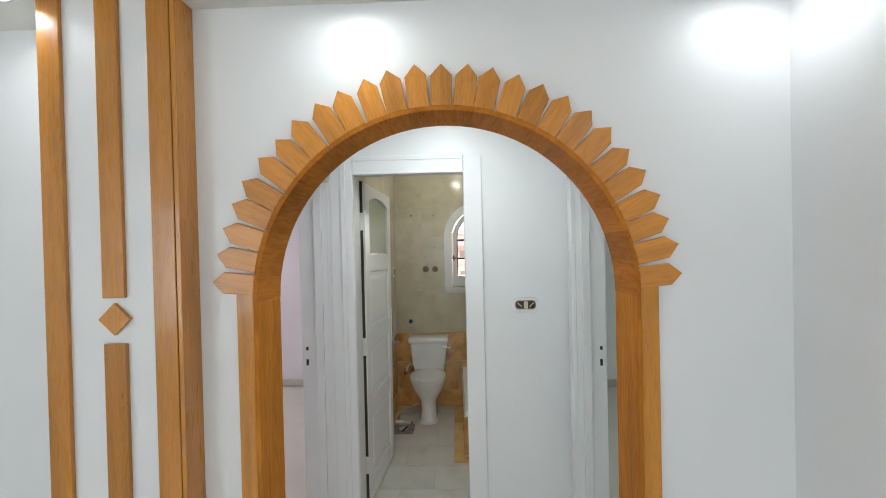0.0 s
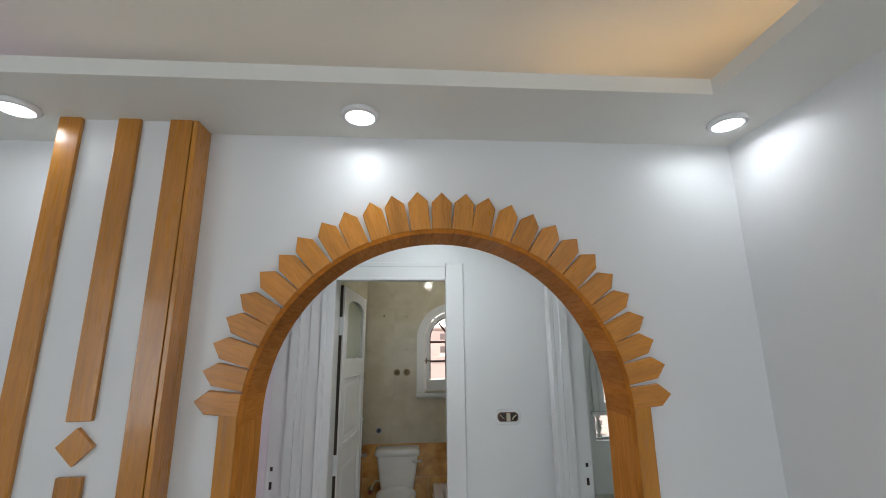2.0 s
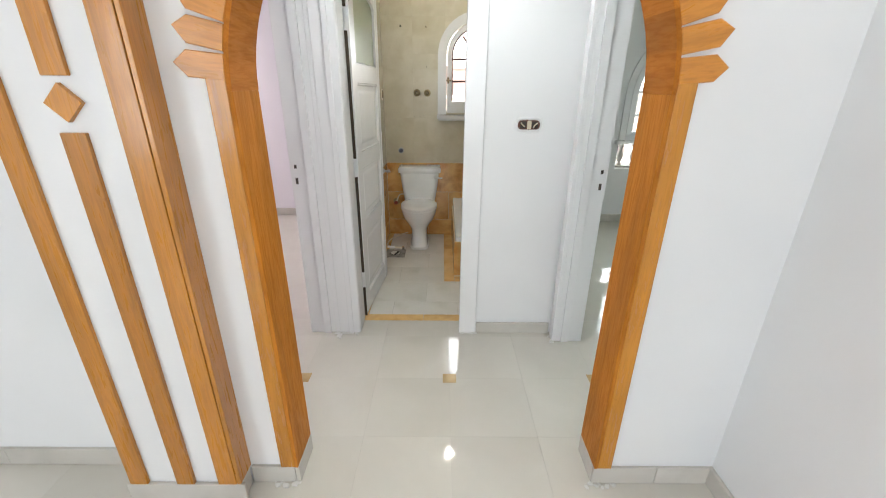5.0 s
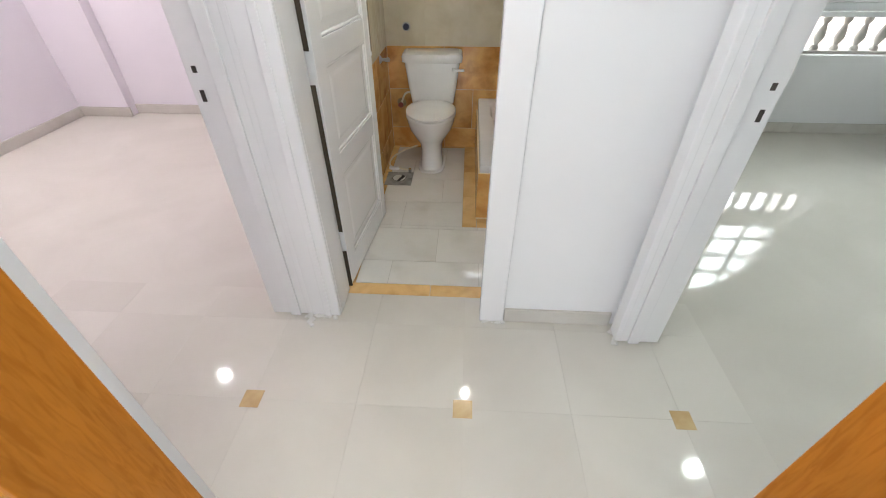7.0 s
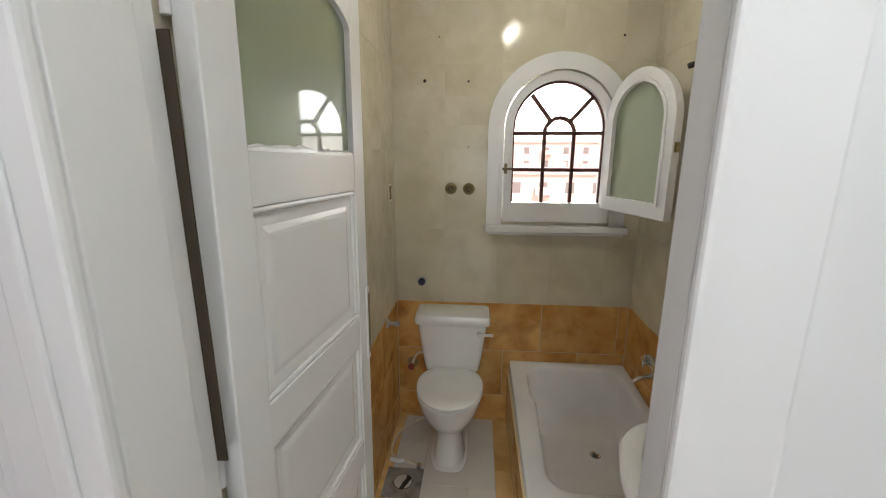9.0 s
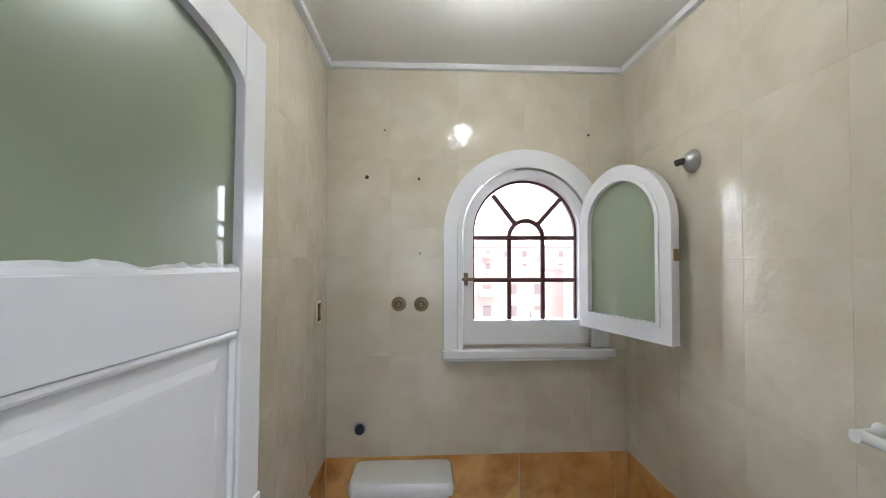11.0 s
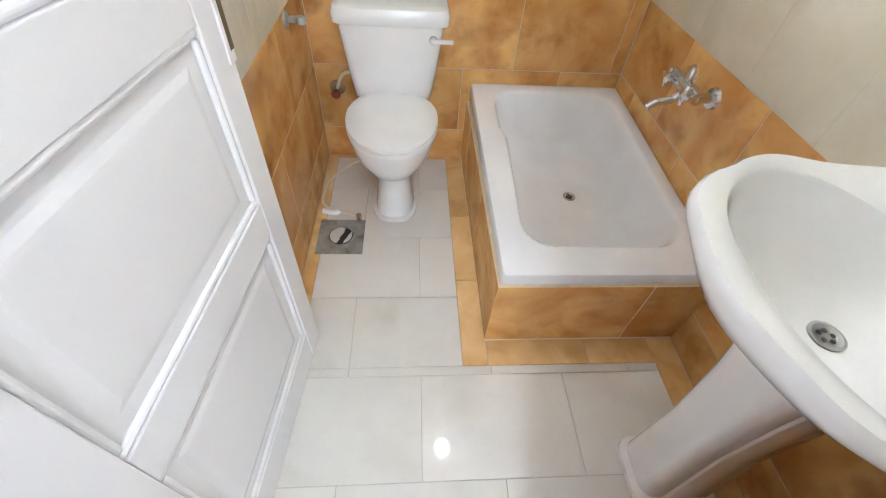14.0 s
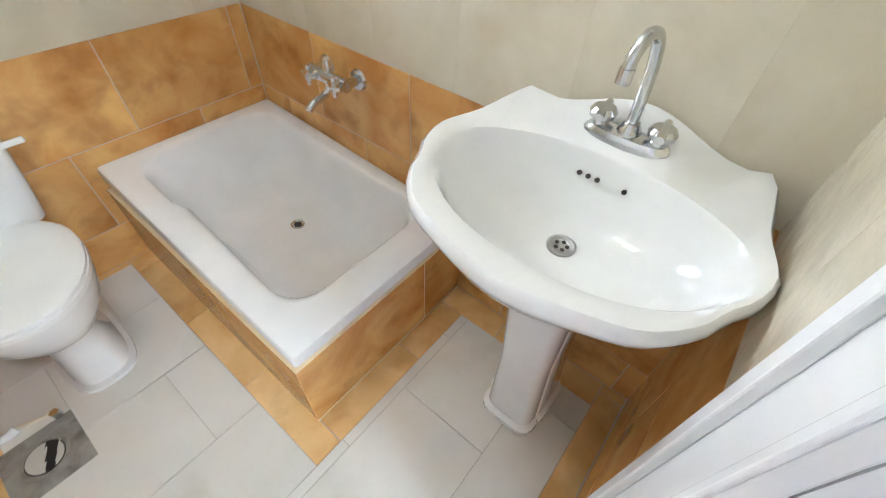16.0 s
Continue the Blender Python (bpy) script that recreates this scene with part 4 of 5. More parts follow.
def basin_tap():
    top = empty("basin_tap", (RX - 0.076, BASIN_Y + 0.003, 0.840))
    part("body", loft([oval(0, 0, z, rx, ry, ry, 28, 2.6) for z, rx, ry in ((-0.002, 0.030, 0.082), (0.012, 0.030, 0.082), (0.022, 0.025, 0.074), (0.026, 0.014, 0.060))]), CHROME, top, smooth=True)
    part("spout", tube([(0, 0, 0.015), (0, 0.001, 0.08), (-0.002, 0.004, 0.145), (-0.015, 0.010, 0.188), (-0.040, 0.017, 0.196), (-0.061, 0.022, 0.175), (-0.067, 0.024, 0.150)], 0.0105, 14), CHROME, top, smooth=True)
    part("spout_nozzle", lathe([(0.0, 0.0), (0.0125, 0.0), (0.0125, 0.024), (0.0, 0.024)], (-0.0675, 0.024, 0.130), n=14), CHROME, top, smooth=True)
    part("spout_collar", lathe([(0.022, 0.020), (0.022, 0.028), (0.014, 0.044), (0.0, 0.044)], n=16), CHROME, top, smooth=True)
    for s in (-1, 1):
        k = part("tap_handle", lathe([(0.016, 0.018), (0.016, 0.030), (0.024, 0.036), (0.026, 0.046), (0.020, 0.054), (0.0, 0.056)], (0, s * 0.055, 0), n=14), CHROME, top, smooth=True)
        part("handle_wing", tube([(-0.034, s * 0.055 - 0.004, 0.046), (0, s * 0.055, 0.052), (0.034, s * 0.055 + 0.004, 0.046)], 0.0085, 10), CHROME, k, smooth=True)
    tagged(top, "chrome two-handle swan-neck tap on the washbasin", "tap")


basin_tap()


# ---- bath mixer, shower, towel rail ----
def bath_mixer():
    top = empty("bath_mixer", (RX, 4.605, 0.668))
    part("body", tube([(-0.055, -0.085, 0), (-0.055, 0.085, 0)], 0.021, 14), CHROME, top, smooth=True)
    for s in (-1, 1):
        part("wall_flange", lathe([(0.0, 0.0), (0.034, 0.0), (0.030, -0.010), (0.016, -0.014), (0.014, -0.055), (0.0, -0.055)], (0, s * 0.075, 0), "x", 16), CHROME, top, smooth=True)
        h = part("cross_handle", lathe([(0.0, -0.062), (0.018, -0.062), (0.020, -0.092), (0.0, -0.098)], (0, s * 0.060, 0.0), "x", 12), CHROME, top, smooth=True)
        part("handle_bar", tube([(-0.085, s * 0.060, -0.030), (-0.088, s * 0.060, 0.0), (-0.085, s * 0.060, 0.030)], 0.007, 8), CHROME, h, smooth=True)
        part("handle_bar", tube([(-0.085, s * 0.060 - 0.030, 0.0), (-0.088, s * 0.060, 0.0), (-0.085, s * 0.060 + 0.030, 0.0)], 0.007, 8), CHROME, h, smooth=True)
    part("spout", tube([(-0.055, 0, -0.01), (-0.075, 0, -0.045), (-0.125, 0, -0.058), (-0.150, 0, -0.075)], 0.012, 12), CHROME, top, smooth=True)
    part("diverter", lathe([(0.0, 0.0), (0.014, 0.0), (0.014, 0.030), (0.008, 0.040), (0.0, 0.042)], (-0.055, 0, 0.018), n=12), CHROME, top, smooth=True)
    tagged(top, "chrome bath mixer with cross handles on ochre tiles", "bath mixer")


bath_mixer()


def shower_outlet():
    top = empty("shower_arm", (RX, 4.66, 1.935))
    part("flange", lathe([(0.0, 0.0), (0.040, 0.0), (0.038, -0.010), (0.022, -0.028), (0.014, -0.034), (0.0, -0.034)], (0, 0, 0), "x", 20), STEEL, top, smooth=True)
    part("stub", tube([(-0.030, 0, 0), (-0.044, 0.003, -0.003), (-0.058, 0.006, -0.008)], 0.011, 10), DARK, top, "dark open pipe stub", True)
    tagged(top, "steel shower flange with a bare pipe stub", "shower outlet")


shower_outlet()


def towel_rail():
    top = empty("towel_rail", (RX, 3.83, 1.262))
    part("bar", tube([(-0.045, 0.285, 0), (-0.045, -0.285, 0)], 0.012, 12), CERAMIC, top, smooth=True)
    for s in (-1, 1):
        part("bracket", loft([[(x, s * 0.275 + a, b) for a, b in rounded(w, h, 0.010, 4)] for x, w, h in ((-0.001, 0.017, 0.022), (-0.008, 0.016, 0.020), (-0.018, 0.011, 0.014), (-0.058, 0.012, 0.013))]), CERAMIC, top, smooth=True)
    tagged(top, "white ceramic towel rail on cream tiles", "towel rail")


towel_rail()


# ---- pipe ends, rosettes, plugs ----
def rosette(y_wall, x, z):
    top = empty("pipe_rosette", (x, y_wall, z))
    part("cover", lathe([(0.0, 0.0), (0.032, 0.0), (0.031, -0.006), (0.024, -0.014), (0.017, -0.016), (0.015, -0.010)], (0, 0, 0), "y", 24), BRASS, top, smooth=True)
    part("opening", lathe([(0.0, -0.011), (0.016, -0.011), (0.016, -0.012), (0.0, -0.012)], (0, 0, 0), "y", 16), DARK, top)
    part("thread", lathe([(0.010, -0.012), (0.0105, -0.017), (0.007, -0.017), (0.006, -0.012)], (0, 0, 0), "y", 14), BRASS, top)
    return tagged(top, "tarnished brass pipe rosette on cream tiles", "pipe rosette", "rosettes above the toilet")


ros = rosette(BY, 0.512, 1.408)
copy_thing(ros, Matrix.Translation((0.610, BY, 1.407)))

plug = empty("pipe_plug", (0.347, BY, 0.873))
part("cap", lathe([(0.0, 0.0), (0.021, 0.0), (0.021, -0.020), (0.017, -0.026), (0.0, -0.026)], (0, 0, 0), "y", 18), BLUE, plug, smooth=True)
part("socket", lathe([(0.0, 0.0), (0.029, 0.0), (0.028, -0.003), (0.0, -0.003)], (0, 0, 0), "y", 18), STEEL, plug)
tagged(plug, "dark blue plastic plug in a wall pipe", "pipe plug")

valve = empty("angle_valve", (LX, 4.85, 0.725))
part("flange", lathe([(0.0, 0.0), (0.026, 0.0), (0.022, 0.008), (0.011, 0.012), (0.010, 0.045), (0.0, 0.045)], (0, 0, 0), "x", 16), STEEL, valve, smooth=True)
part("handle", lathe([(0.0, 0.0), (0.016, 0.0), (0.018, 0.012), (0.012, 0.022), (0.0, 0.022)], (0.050, 0, -0.011), "z", 12), STEEL, valve, smooth=True)
tagged(valve, "small steel angle valve on the side wall", "valve")

supply = empty("supply_valve", (0.285, BY, 0.355))
part("flange", lathe([(0.0, 0.0), (0.034, 0.0), (0.032, -0.006), (0.014, -0.012), (0.012, -0.050), (0.0, -0.050)], (0, 0, 0), "y", 18), BRASS, supply, smooth=True)
part("knob", lathe([(0.0, -0.048), (0.018, -0.050), (0.020, -0.064), (0.012, -0.072), (0.0, -0.072)], (0, 0, 0), "y", 12), plain("red_brown_knob", (0.26, 0.06, 0.03), 0.45), supply, "red-brown valve knob", True)
part("hose", tube([(0.0, -0.030, 0.0), (0.035, -0.034, 0.075), (0.085, -0.040, 0.085), (0.125, -0.050, 0.05)], 0.007, 10), HOSE, supply, "white flexible hose", True)
tagged(supply, "brass water valve with a white hose behind the toilet", "valve")

for hx, hz, r in ((0.373, 1.962, 0.009), (0.600, 1.957, 0.006), (0.45, 2.17, 0.004), (1.36, 2.16, 0.006), (0.605, 1.63, 0.004)):
    hole = part("anchor_hole", lathe([(0.0, 0.0), (r, 0.0), (r * 0.8, -0.003), (0.0, -0.004)], (0, 0, 0), "y", 10), DARK)
    hole.location = (hx, BY - 0.001, hz)
    tagged(hole, "small dark anchor plug hole in cream tiles", "anchor hole", "wall anchor holes")


# ---- floor drain and hose ----
def floor_drain():
    top = empty("floor_drain", (0.320, 4.570, 0))
    part("plate", boxes((-0.093, 0.093, -0.096, 0.096, 0.0, 0.005), bev=0.002), ZINC, top)
    part("ring", lathe([(0.046, 0.004), (0.058, 0.004), (0.057, 0.008), (0.053, 0.009), (0.048, 0.007)], n=26), ZINC, top, smooth=True)
    part("well", lathe([(0.0, 0.0066), (0.0475, 0.0066), (0.0475, 0.0078), (0.0, 0.0078)], n=24), PIT, top)
    for a0, a1, cut, seed in ((70, 255, 6, 2.0), (285, 385, 4, 7.0)):
        rim = [(0.044 * math.cos(radians(a0 + (a1 - a0) * i / 16)), 0.044 * math.sin(radians(a0 + (a1 - a0) * i / 16))) for i in range(17)]
        (ex, ey), (bx, by) = rim[-1], rim[0]
        tear = []
        for i in range(1, 14):
            u, w = i / 14, 0.020 * noise.noise(Vector((i * 0.45, seed, 0.5)))
            tear.append((ex + (bx - ex) * u + w * 0.7, ey + (by - ey) * u + w))
        part("broken_grate", prism(bmesh.new(), rim + tear, 0.0079, 0.0100, "xy"), SCRAP, top, "broken pale grate piece")
    tagged(top, "square steel floor drain with a broken grate", "floor drain")


floor_drain()
hose = empty("bidet_hose", (0.27, 4.72, 0))
part("tube", tube([(0.13, 0.335, 0.04), (0.04, 0.315, 0.014), (-0.035, 0.20, 0.010), (-0.052, 0.09, 0.010), (-0.035, 0.025, 0.010), (0.04, -0.012, 0.012), (0.115, -0.040, 0.013)], 0.0062, 10), HOSE, hose, smooth=True)
part("nut", lathe([(0.0, 0.0), (0.013, 0.0), (0.013, 0.024), (0.0, 0.024)], (0.115, -0.050, 0.005), n=6), CHROME, hose, "chrome hose nut")
part("nozzle", tube([(-0.040, -0.010, 0.014), (0.005, -0.020, 0.016), (0.03, -0.015, 0.018)], 0.013, 10), SEAT, hose, "white plastic nozzle", True)
tagged(hose, "white flexible hose lying by the floor drain", "hose")
bmd = bmesh.new()
for i in range(46):
    px, py, pz = random.uniform(0.25, 0.95), random.uniform(3.85, 4.45), 0.0005
    if px > 0.72:
        continue
    bmesh.ops.create_icosphere(bmd, subdivisions=1, radius=random.uniform(0.0012, 0.0034), matrix=Matrix.Translation((px, py, pz)) @ Matrix.Diagonal((1.4, 1, 0.5, 1)))
crumbs = part("crumbs", bmd, DARK)
tagged(crumbs, "dark dirt specks on the white floor tiles", "dirt", kind="stuff")


# ---- bathroom window ----
def bath_window():
    top = empty("window_1", (WCX, BY, 0))
    tr = Matrix.Translation((-WCX, -BY, 0))

    def sub(name, bm, mat=GLOSS, label="", parent=None):
        bm.transform(tr)
        return part(name, bm, mat, parent or top, label)
    sub("outer_casing", arch_band(bmesh.new(), WCX, 0.292, 0.366, 1.215, 1.215, WSP, BY - 0.020, BY + 0.012))
    sub("casing_bead", arch_band(bmesh.new(), WCX, 0.284, 0.306, 1.215, 1.215, WSP, BY - 0.032, BY - 0.0195))
    sub("window_frame", arch_band(bmesh.new(), WCX, 0.236, 0.279, 1.336, 1.232, WSP, BY - 0.012, BY + 0.055))
    sub("frame_step", arch_band(bmesh.new(), WCX, 0.232, 0.244, 1.332, 1.322, WSP, BY + 0.0555, BY + 0.070))
    sub("window_sill", boxes((0.700, 1.455, BY - 0.050, BY + 0.03, 1.176, 1.214), bev=0.006))
    sub("sill_apron", boxes((0.715, 1.440, BY - 0.022, BY, 1.160, 1.1755), bev=0.003))
    lt = sub("latch", boxes((0.796, 0.812, BY - 0.034, BY - 0.012, 1.49, 1.545), bev=0.003), LATCH, "small dark brass latch")
    sub("latch_tongue", boxes((0.785, 0.835, BY - 0.040, BY - 0.030, 1.510, 1.523), bev=0.003), LATCH, "", lt)
    gx, g0 = 1.080, BY + 0.020                 # grille: middle, front face
    grille = sub("grille_rim", arch_band(bmesh.new(), WCX, 0.226, 0.2355, 1.326, 1.3355, WSP, g0 + 0.002, g0 + 0.016), IRON, "brown iron security grille")
    for x in (1.004, 1.156):
        sub("grille_bar", boxes((x - 0.0095, x + 0.0095, g0, g0 + 0.018, 1.335, 1.700), bev=0.003), IRON, "", grille)
    for z in (1.510, 1.699):
        sub("grille_bar", boxes((WCX - 0.235, WCX + 0.235, g0 - 0.004, g0 + 0.010, z - 0.0095, z + 0.0095), bev=0.003), IRON, "", grille)
    sub("grille_arc", arch_band(bmesh.new(), gx, 0.067, 0.086, 1.70, 1.70, 1.700, g0, g0 + 0.018, 14), IRON, "", grille)
    for a in (48, 128):
        c, s = math.cos(radians(a)), math.sin(radians(a))
        q, r1 = 0.0095, 0.243
        pr = [(gx + 0.08 * c - q * s, 1.70 + 0.08 * s + q * c), (gx + 0.08 * c + q * s, 1.70 + 0.08 * s - q * c), (gx + r1 * c + q * s, 1.70 + r1 * s - q * c), (gx + r1 * c - q * s, 1.70 + r1 * s + q * c)]
        sub("grille_ray", prism(bmesh.new(), pr, g0 + 0.001, g0 + 0.017), IRON, "", grille)
    tagged(top, "white arched window with iron grille and open sash", "window", kind="structure")
    # open sash, hinged on the right of the frame
    yaw = math.degrees(math.atan2(4.655 - 5.085, 1.452 - 1.312))
    sash = empty("window_sash", (1.312, 5.085, 0), yaw)
    sash.parent = top
    sash.matrix_parent_inverse = top.matrix_world.inverted()
    half, z0 = 0.228, 1.318
    part("sash_frame", arch_band(bmesh.new(), half, half - 0.052, half, z0 + 0.060, z0, 1.735, -0.018, 0.018), GLOSS, sash)
    part("sash_bead", arch_band(bmesh.new(), half, half - 0.060, half - 0.046, z0 + 0.068, z0 + 0.054, 1.735, -0.024, 0.024), GLOSS, sash)
    p = part("sash_glass", prism(bmesh.new(), arch_outline(half, half - 0.05, z0 + 0.058, 1.735), -0.003, 0.003), FROST, sash, "frosted greenish glass")
    p.visible_shadow = False
    part("sash_catch", boxes((2 * half - 0.004, 2 * half + 0.012, -0.008, 0.008, 1.60, 1.64), bev=0.002), BRASS, sash)


bath_window()


# ---- right room window and balcony rail ----
def room_window():
    top = empty("window_2", (XW, 5.60, 0))
    tr = Matrix.Translation((-XW, -5.60, 0))

    def sub(name, bm, mat=GLOSS, label=""):
        bm.transform(tr)
        return part(name, bm, mat, top, label)
    sub("outer_casing", arch_band(bmesh.new(), XW, 0.662, 0.745, 0.93, 0.93, XZ, 5.575, 5.605))
    sub("casing_bead", arch_band(bmesh.new(), XW, 0.652, 0.682, 0.93, 0.93, XZ, 5.560, 5.5745))
    sub("window_frame", arch_band(bmesh.new(), XW, 0.60, 0.658, 1.02, 0.977, XZ, 5.61, 5.67))
    sub("window_sill", boxes((XW - 0.78, XW + 0.78, 5.54, 5.60, 0.892, 0.928), bev=0.006))
    for x, top_z in ((XW - 0.30, XZ + 0.50), (XW, XZ + 0.59), (XW + 0.30, XZ + 0.50)):
        sub("mullion", boxes((x - 0.016, x + 0.016, 5.618, 5.662, 1.01, top_z), bev=0.003))
    for z in (1.19, 1.42, 1.66):
        w = 0.60 if z < XZ else math.sqrt(0.61 ** 2 - (z - XZ) ** 2)
        sub("glazing_bar", boxes((XW - w, XW + w, 5.622, 5.658, z - 0.014, z + 0.014), bev=0.003))
    g = sub("glass_pane", prism(bmesh.new(), arch_outline(XW, 0.605, 1.015, XZ), 5.637, 5.642), PANE, "clear glass")
    g.visible_shadow = False
    tagged(top, "wide white arched window with small panes", "window", kind="structure")
    rail = empty("balustrade", (XW, 5.70, 0.62))
    part("foot_rail", boxes((-0.728, 0.798, -0.045, 0.045, 0.0, 0.022), bev=0.004), CEMENT, rail)
    for k in range(10):
        part("baluster", lathe([(0.030, 0.022), (0.030, 0.042), (0.016, 0.060), (0.036, 0.110), (0.030, 0.150), (0.015, 0.205), (0.028, 0.230), (0.028, 0.264)], (-0.655 + 0.152 * k, 0, 0), n=14), CEMENT, rail, smooth=True)
    tagged(rail, "low grey cement balusters in an opening under the window", "balustrade")
    tagged(part("balcony_slab", boxes((1.5, 5.0, 5.762, 6.42, -0.12, -0.002)), CEMENT), "grey cement balcony slab", "balcony", kind="structure")


room_window()


# ---- town outside ----
def apartment_block(x, y, w, d, z1, floors, cols, mat):
    top = empty("apartment_block", (x, y, -18))
    hgt = z1 + 18
    part("wall", boxes((-w / 2, w / 2, 0, d, 0, hgt), (-w / 2 - 0.3, w / 2 + 0.3, -0.3, d, hgt, hgt + 0.5)), mat, top)
    fh = 3.1
    for f in range(floors):
        z = hgt - (f + 1) * fh + 0.5
        for c in range(cols):
            cx = -w / 2 + (c + 0.5) * w / cols
            if (c + f) % 3 == 1:
                b = part("balcony", boxes((cx - 1.2, cx + 1.2, -1.0, 0.0, z - 0.2, z + 0.8)), mat, top)
            part("window", boxes((cx - 0.6, cx + 0.6, -0.06, 0.10, z, z + 1.5)), PANE_DARK, top)
    for i in range(5):
        part("roof_shed", boxes((-w / 2 + 1 + i * w / 6, -w / 2 + 2.6 + i * w / 6, 1, 3, hgt + 0.5, hgt + 1.2 + 0.5 * (i % 3))), mat, top)
    tagged(top, "pink plastered apartment block with balconies, far off", "apartment block", "blocks outside the window")


PANE_DARK = plain("dark_window_far", (0.30, 0.24, 0.24), 0.3)
PLASTER_A = paint("pink_plaster", (0.78, 0.60, 0.56), 0.9, 0.2)
PLASTER_B = paint("pale_plaster", (0.80, 0.70, 0.66), 0.9, 0.2)
apartment_block(6, 62, 26, 14, -1.2, 6, 7, PLASTER_A)
apartment_block(-20, 72, 20, 14, -1.6, 6, 5, PLASTER_B)
apartment_block(36, 68, 26, 14, -0.6, 6, 6, PLASTER_B)
apartment_block(12, 105, 60, 14, 4.2, 4, 13, PLASTER_A)
tagged(part("backdrop", boxes((-160, 190, 170, 171, -18, 150)), glow("hazy_white_sky", (1.0, 0.98, 0.98), 2.2)), "hazy white sky beyond the town", "sky", kind="structure")
tagged(part("ground", boxes((-900, 900, -900, 900, -18.4, -18)), CEMENT), "dusty grey town ground far below", "ground", kind="structure")


# ---- crumbled plaster at the casing and arch feet ----
def plaster_chips(x, y, spread_x, spread_y, count):
    bm = bmesh.new()
    for i in range(count):
        size = random.uniform(0.003, 0.011)
        m = Matrix.Translation((random.uniform(-spread_x, spread_x), random.uniform(-spread_y, spread_y), size * 0.3)) @ Matrix.Rotation(random.uniform(0, 3), 4, "Z") @ Matrix.Diagonal((size * 1.5, size, size * 0.6, 1))
        bmesh.ops.create_icosphere(bm, subdivisions=1, radius=1.0, matrix=m)
    for v in bm.verts:
        v.co += Vector((random.uniform(-0.001, 0.001), random.uniform(-0.001, 0.001), 0))
    ob = part("plaster_crumbs", bm, CHIPS)
    ob.location = (x, y, 0.001)
    tagged(ob, "white plaster crumbs at the foot of the frame", "crumbs", kind="stuff")


CHIPS = plain("white_plaster_crumbs", (0.76, 0.75, 0.72), 0.95, relief=0.4)
plaster_chips(0.150, DY0 - 0.026, 0.075, 0.010, 26)
plaster_chips(0.922, DY0 - 0.020, 0.055, 0.008, 16)
plaster_chips(1.446, 3.19, 0.010, 0.04, 14)
plaster_chips(0.104, 3.235, 0.012, 0.045, 16)
plaster_chips(0.13, 2.176, 0.05, 0.010, 14)
plaster_chips(1.40, 2.176, 0.06, 0.010, 12)


# ---- tiles ----
tile_meshes = {}


def tile_mesh(w, h, t, mat):
    edge = 0.0012 if mat in (OCHRE, OCHRE_LIT) else 0.0003
    key = (round(w, 4), round(h, 4), t, mat.name)
    if key not in tile_meshes:
        bm = bmesh.new()
        rings = [[(0, 0, -t), (w, 0, -t), (w, h, -t), (0, h, -t)], [(0, 0, -edge), (w, 0, -edge), (w, h, -edge), (0, h, -edge)], [(edge, edge, 0), (w - edge, edge, 0), (w - edge, h - edge, 0), (edge, h - edge, 0)]]
        vs = [[bm.verts.new(p) for p in r] for r in rings]
        for a, b in zip(vs, vs[1:]):
            for i in range(4):
                bm.faces.new((a[i], a[(i + 1) % 4], b[(i + 1) % 4], b[i]))
        bm.faces.new(vs[-1])
        bmesh.ops.recalc_face_normals(bm, faces=bm.faces[:])
        me = bpy.data.meshes.new("tile")
        bm.to_mesh(me)
        bm.free()
        me.materials.append(mat)
        tile_meshes[key] = me
    return tile_meshes[key]


def lay(parent, mat, frame_m, rects, gap, t=0.007, wobble=0.0004):
    """Tiles over rectangles (u0, u1, v0, v1) of the plane that frame_m spans, its z pointing out."""
    for u0, u1, v0, v1 in rects:
        w, h = u1 - u0 - gap, v1 - v0 - gap
        if w < 0.012 or h < 0.012:
            continue
        ob = new("tile", tile_mesh(w, h, t, mat))
        ob.parent = parent
        ob.matrix_world = frame_m @ Matrix.Translation((u0 + gap / 2, v0 + gap / 2, random.uniform(-wobble, 0)))


def bond(u0, u1, v0, v1, w, h, start_u, start_v, shift):
    """Running bond cut to a rectangle."""
    out = []
    row = math.floor((v0 - start_v) / h + 1e-6)
    while start_v + row * h < v1 - 1e-6:
        a, b = max(v0, start_v + row * h), min(v1, start_v + (row + 1) * h)
        off = start_u + (shift if row % 2 else 0.0)
        k = math.floor((u0 - off) / w + 1e-6)
        while off + k * w < u1 - 1e-6:
            out.append((max(u0, off + k * w), min(u1, off + (k + 1) * w), a, b))
            k += 1
        row += 1
    return out


def minus(rects, hole):
    """Cuts a rectangular hole out of rectangles."""
    a, b, c, d = hole
    out = []
    for u0, u1, v0, v1 in rects:
        if u1 <= a or u0 >= b or v1 <= c or v0 >= d:
            out.append((u0, u1, v0, v1))
            continue
        if v0 < c:
            out.append((u0, u1, v0, c))
        if v1 > d:
            out.append((u0, u1, d, v1))
        if u0 < a:
            out.append((u0, a, max(v0, c), min(v1, d)))
        if u1 > b:
            out.append((b, u1, max(v0, c), min(v1, d)))
    return out


obs = {o.name: o for o in scene.objects}
bpy.context.view_layer.update()
FLOOR = Matrix.Identity(4)
G = 0.0004
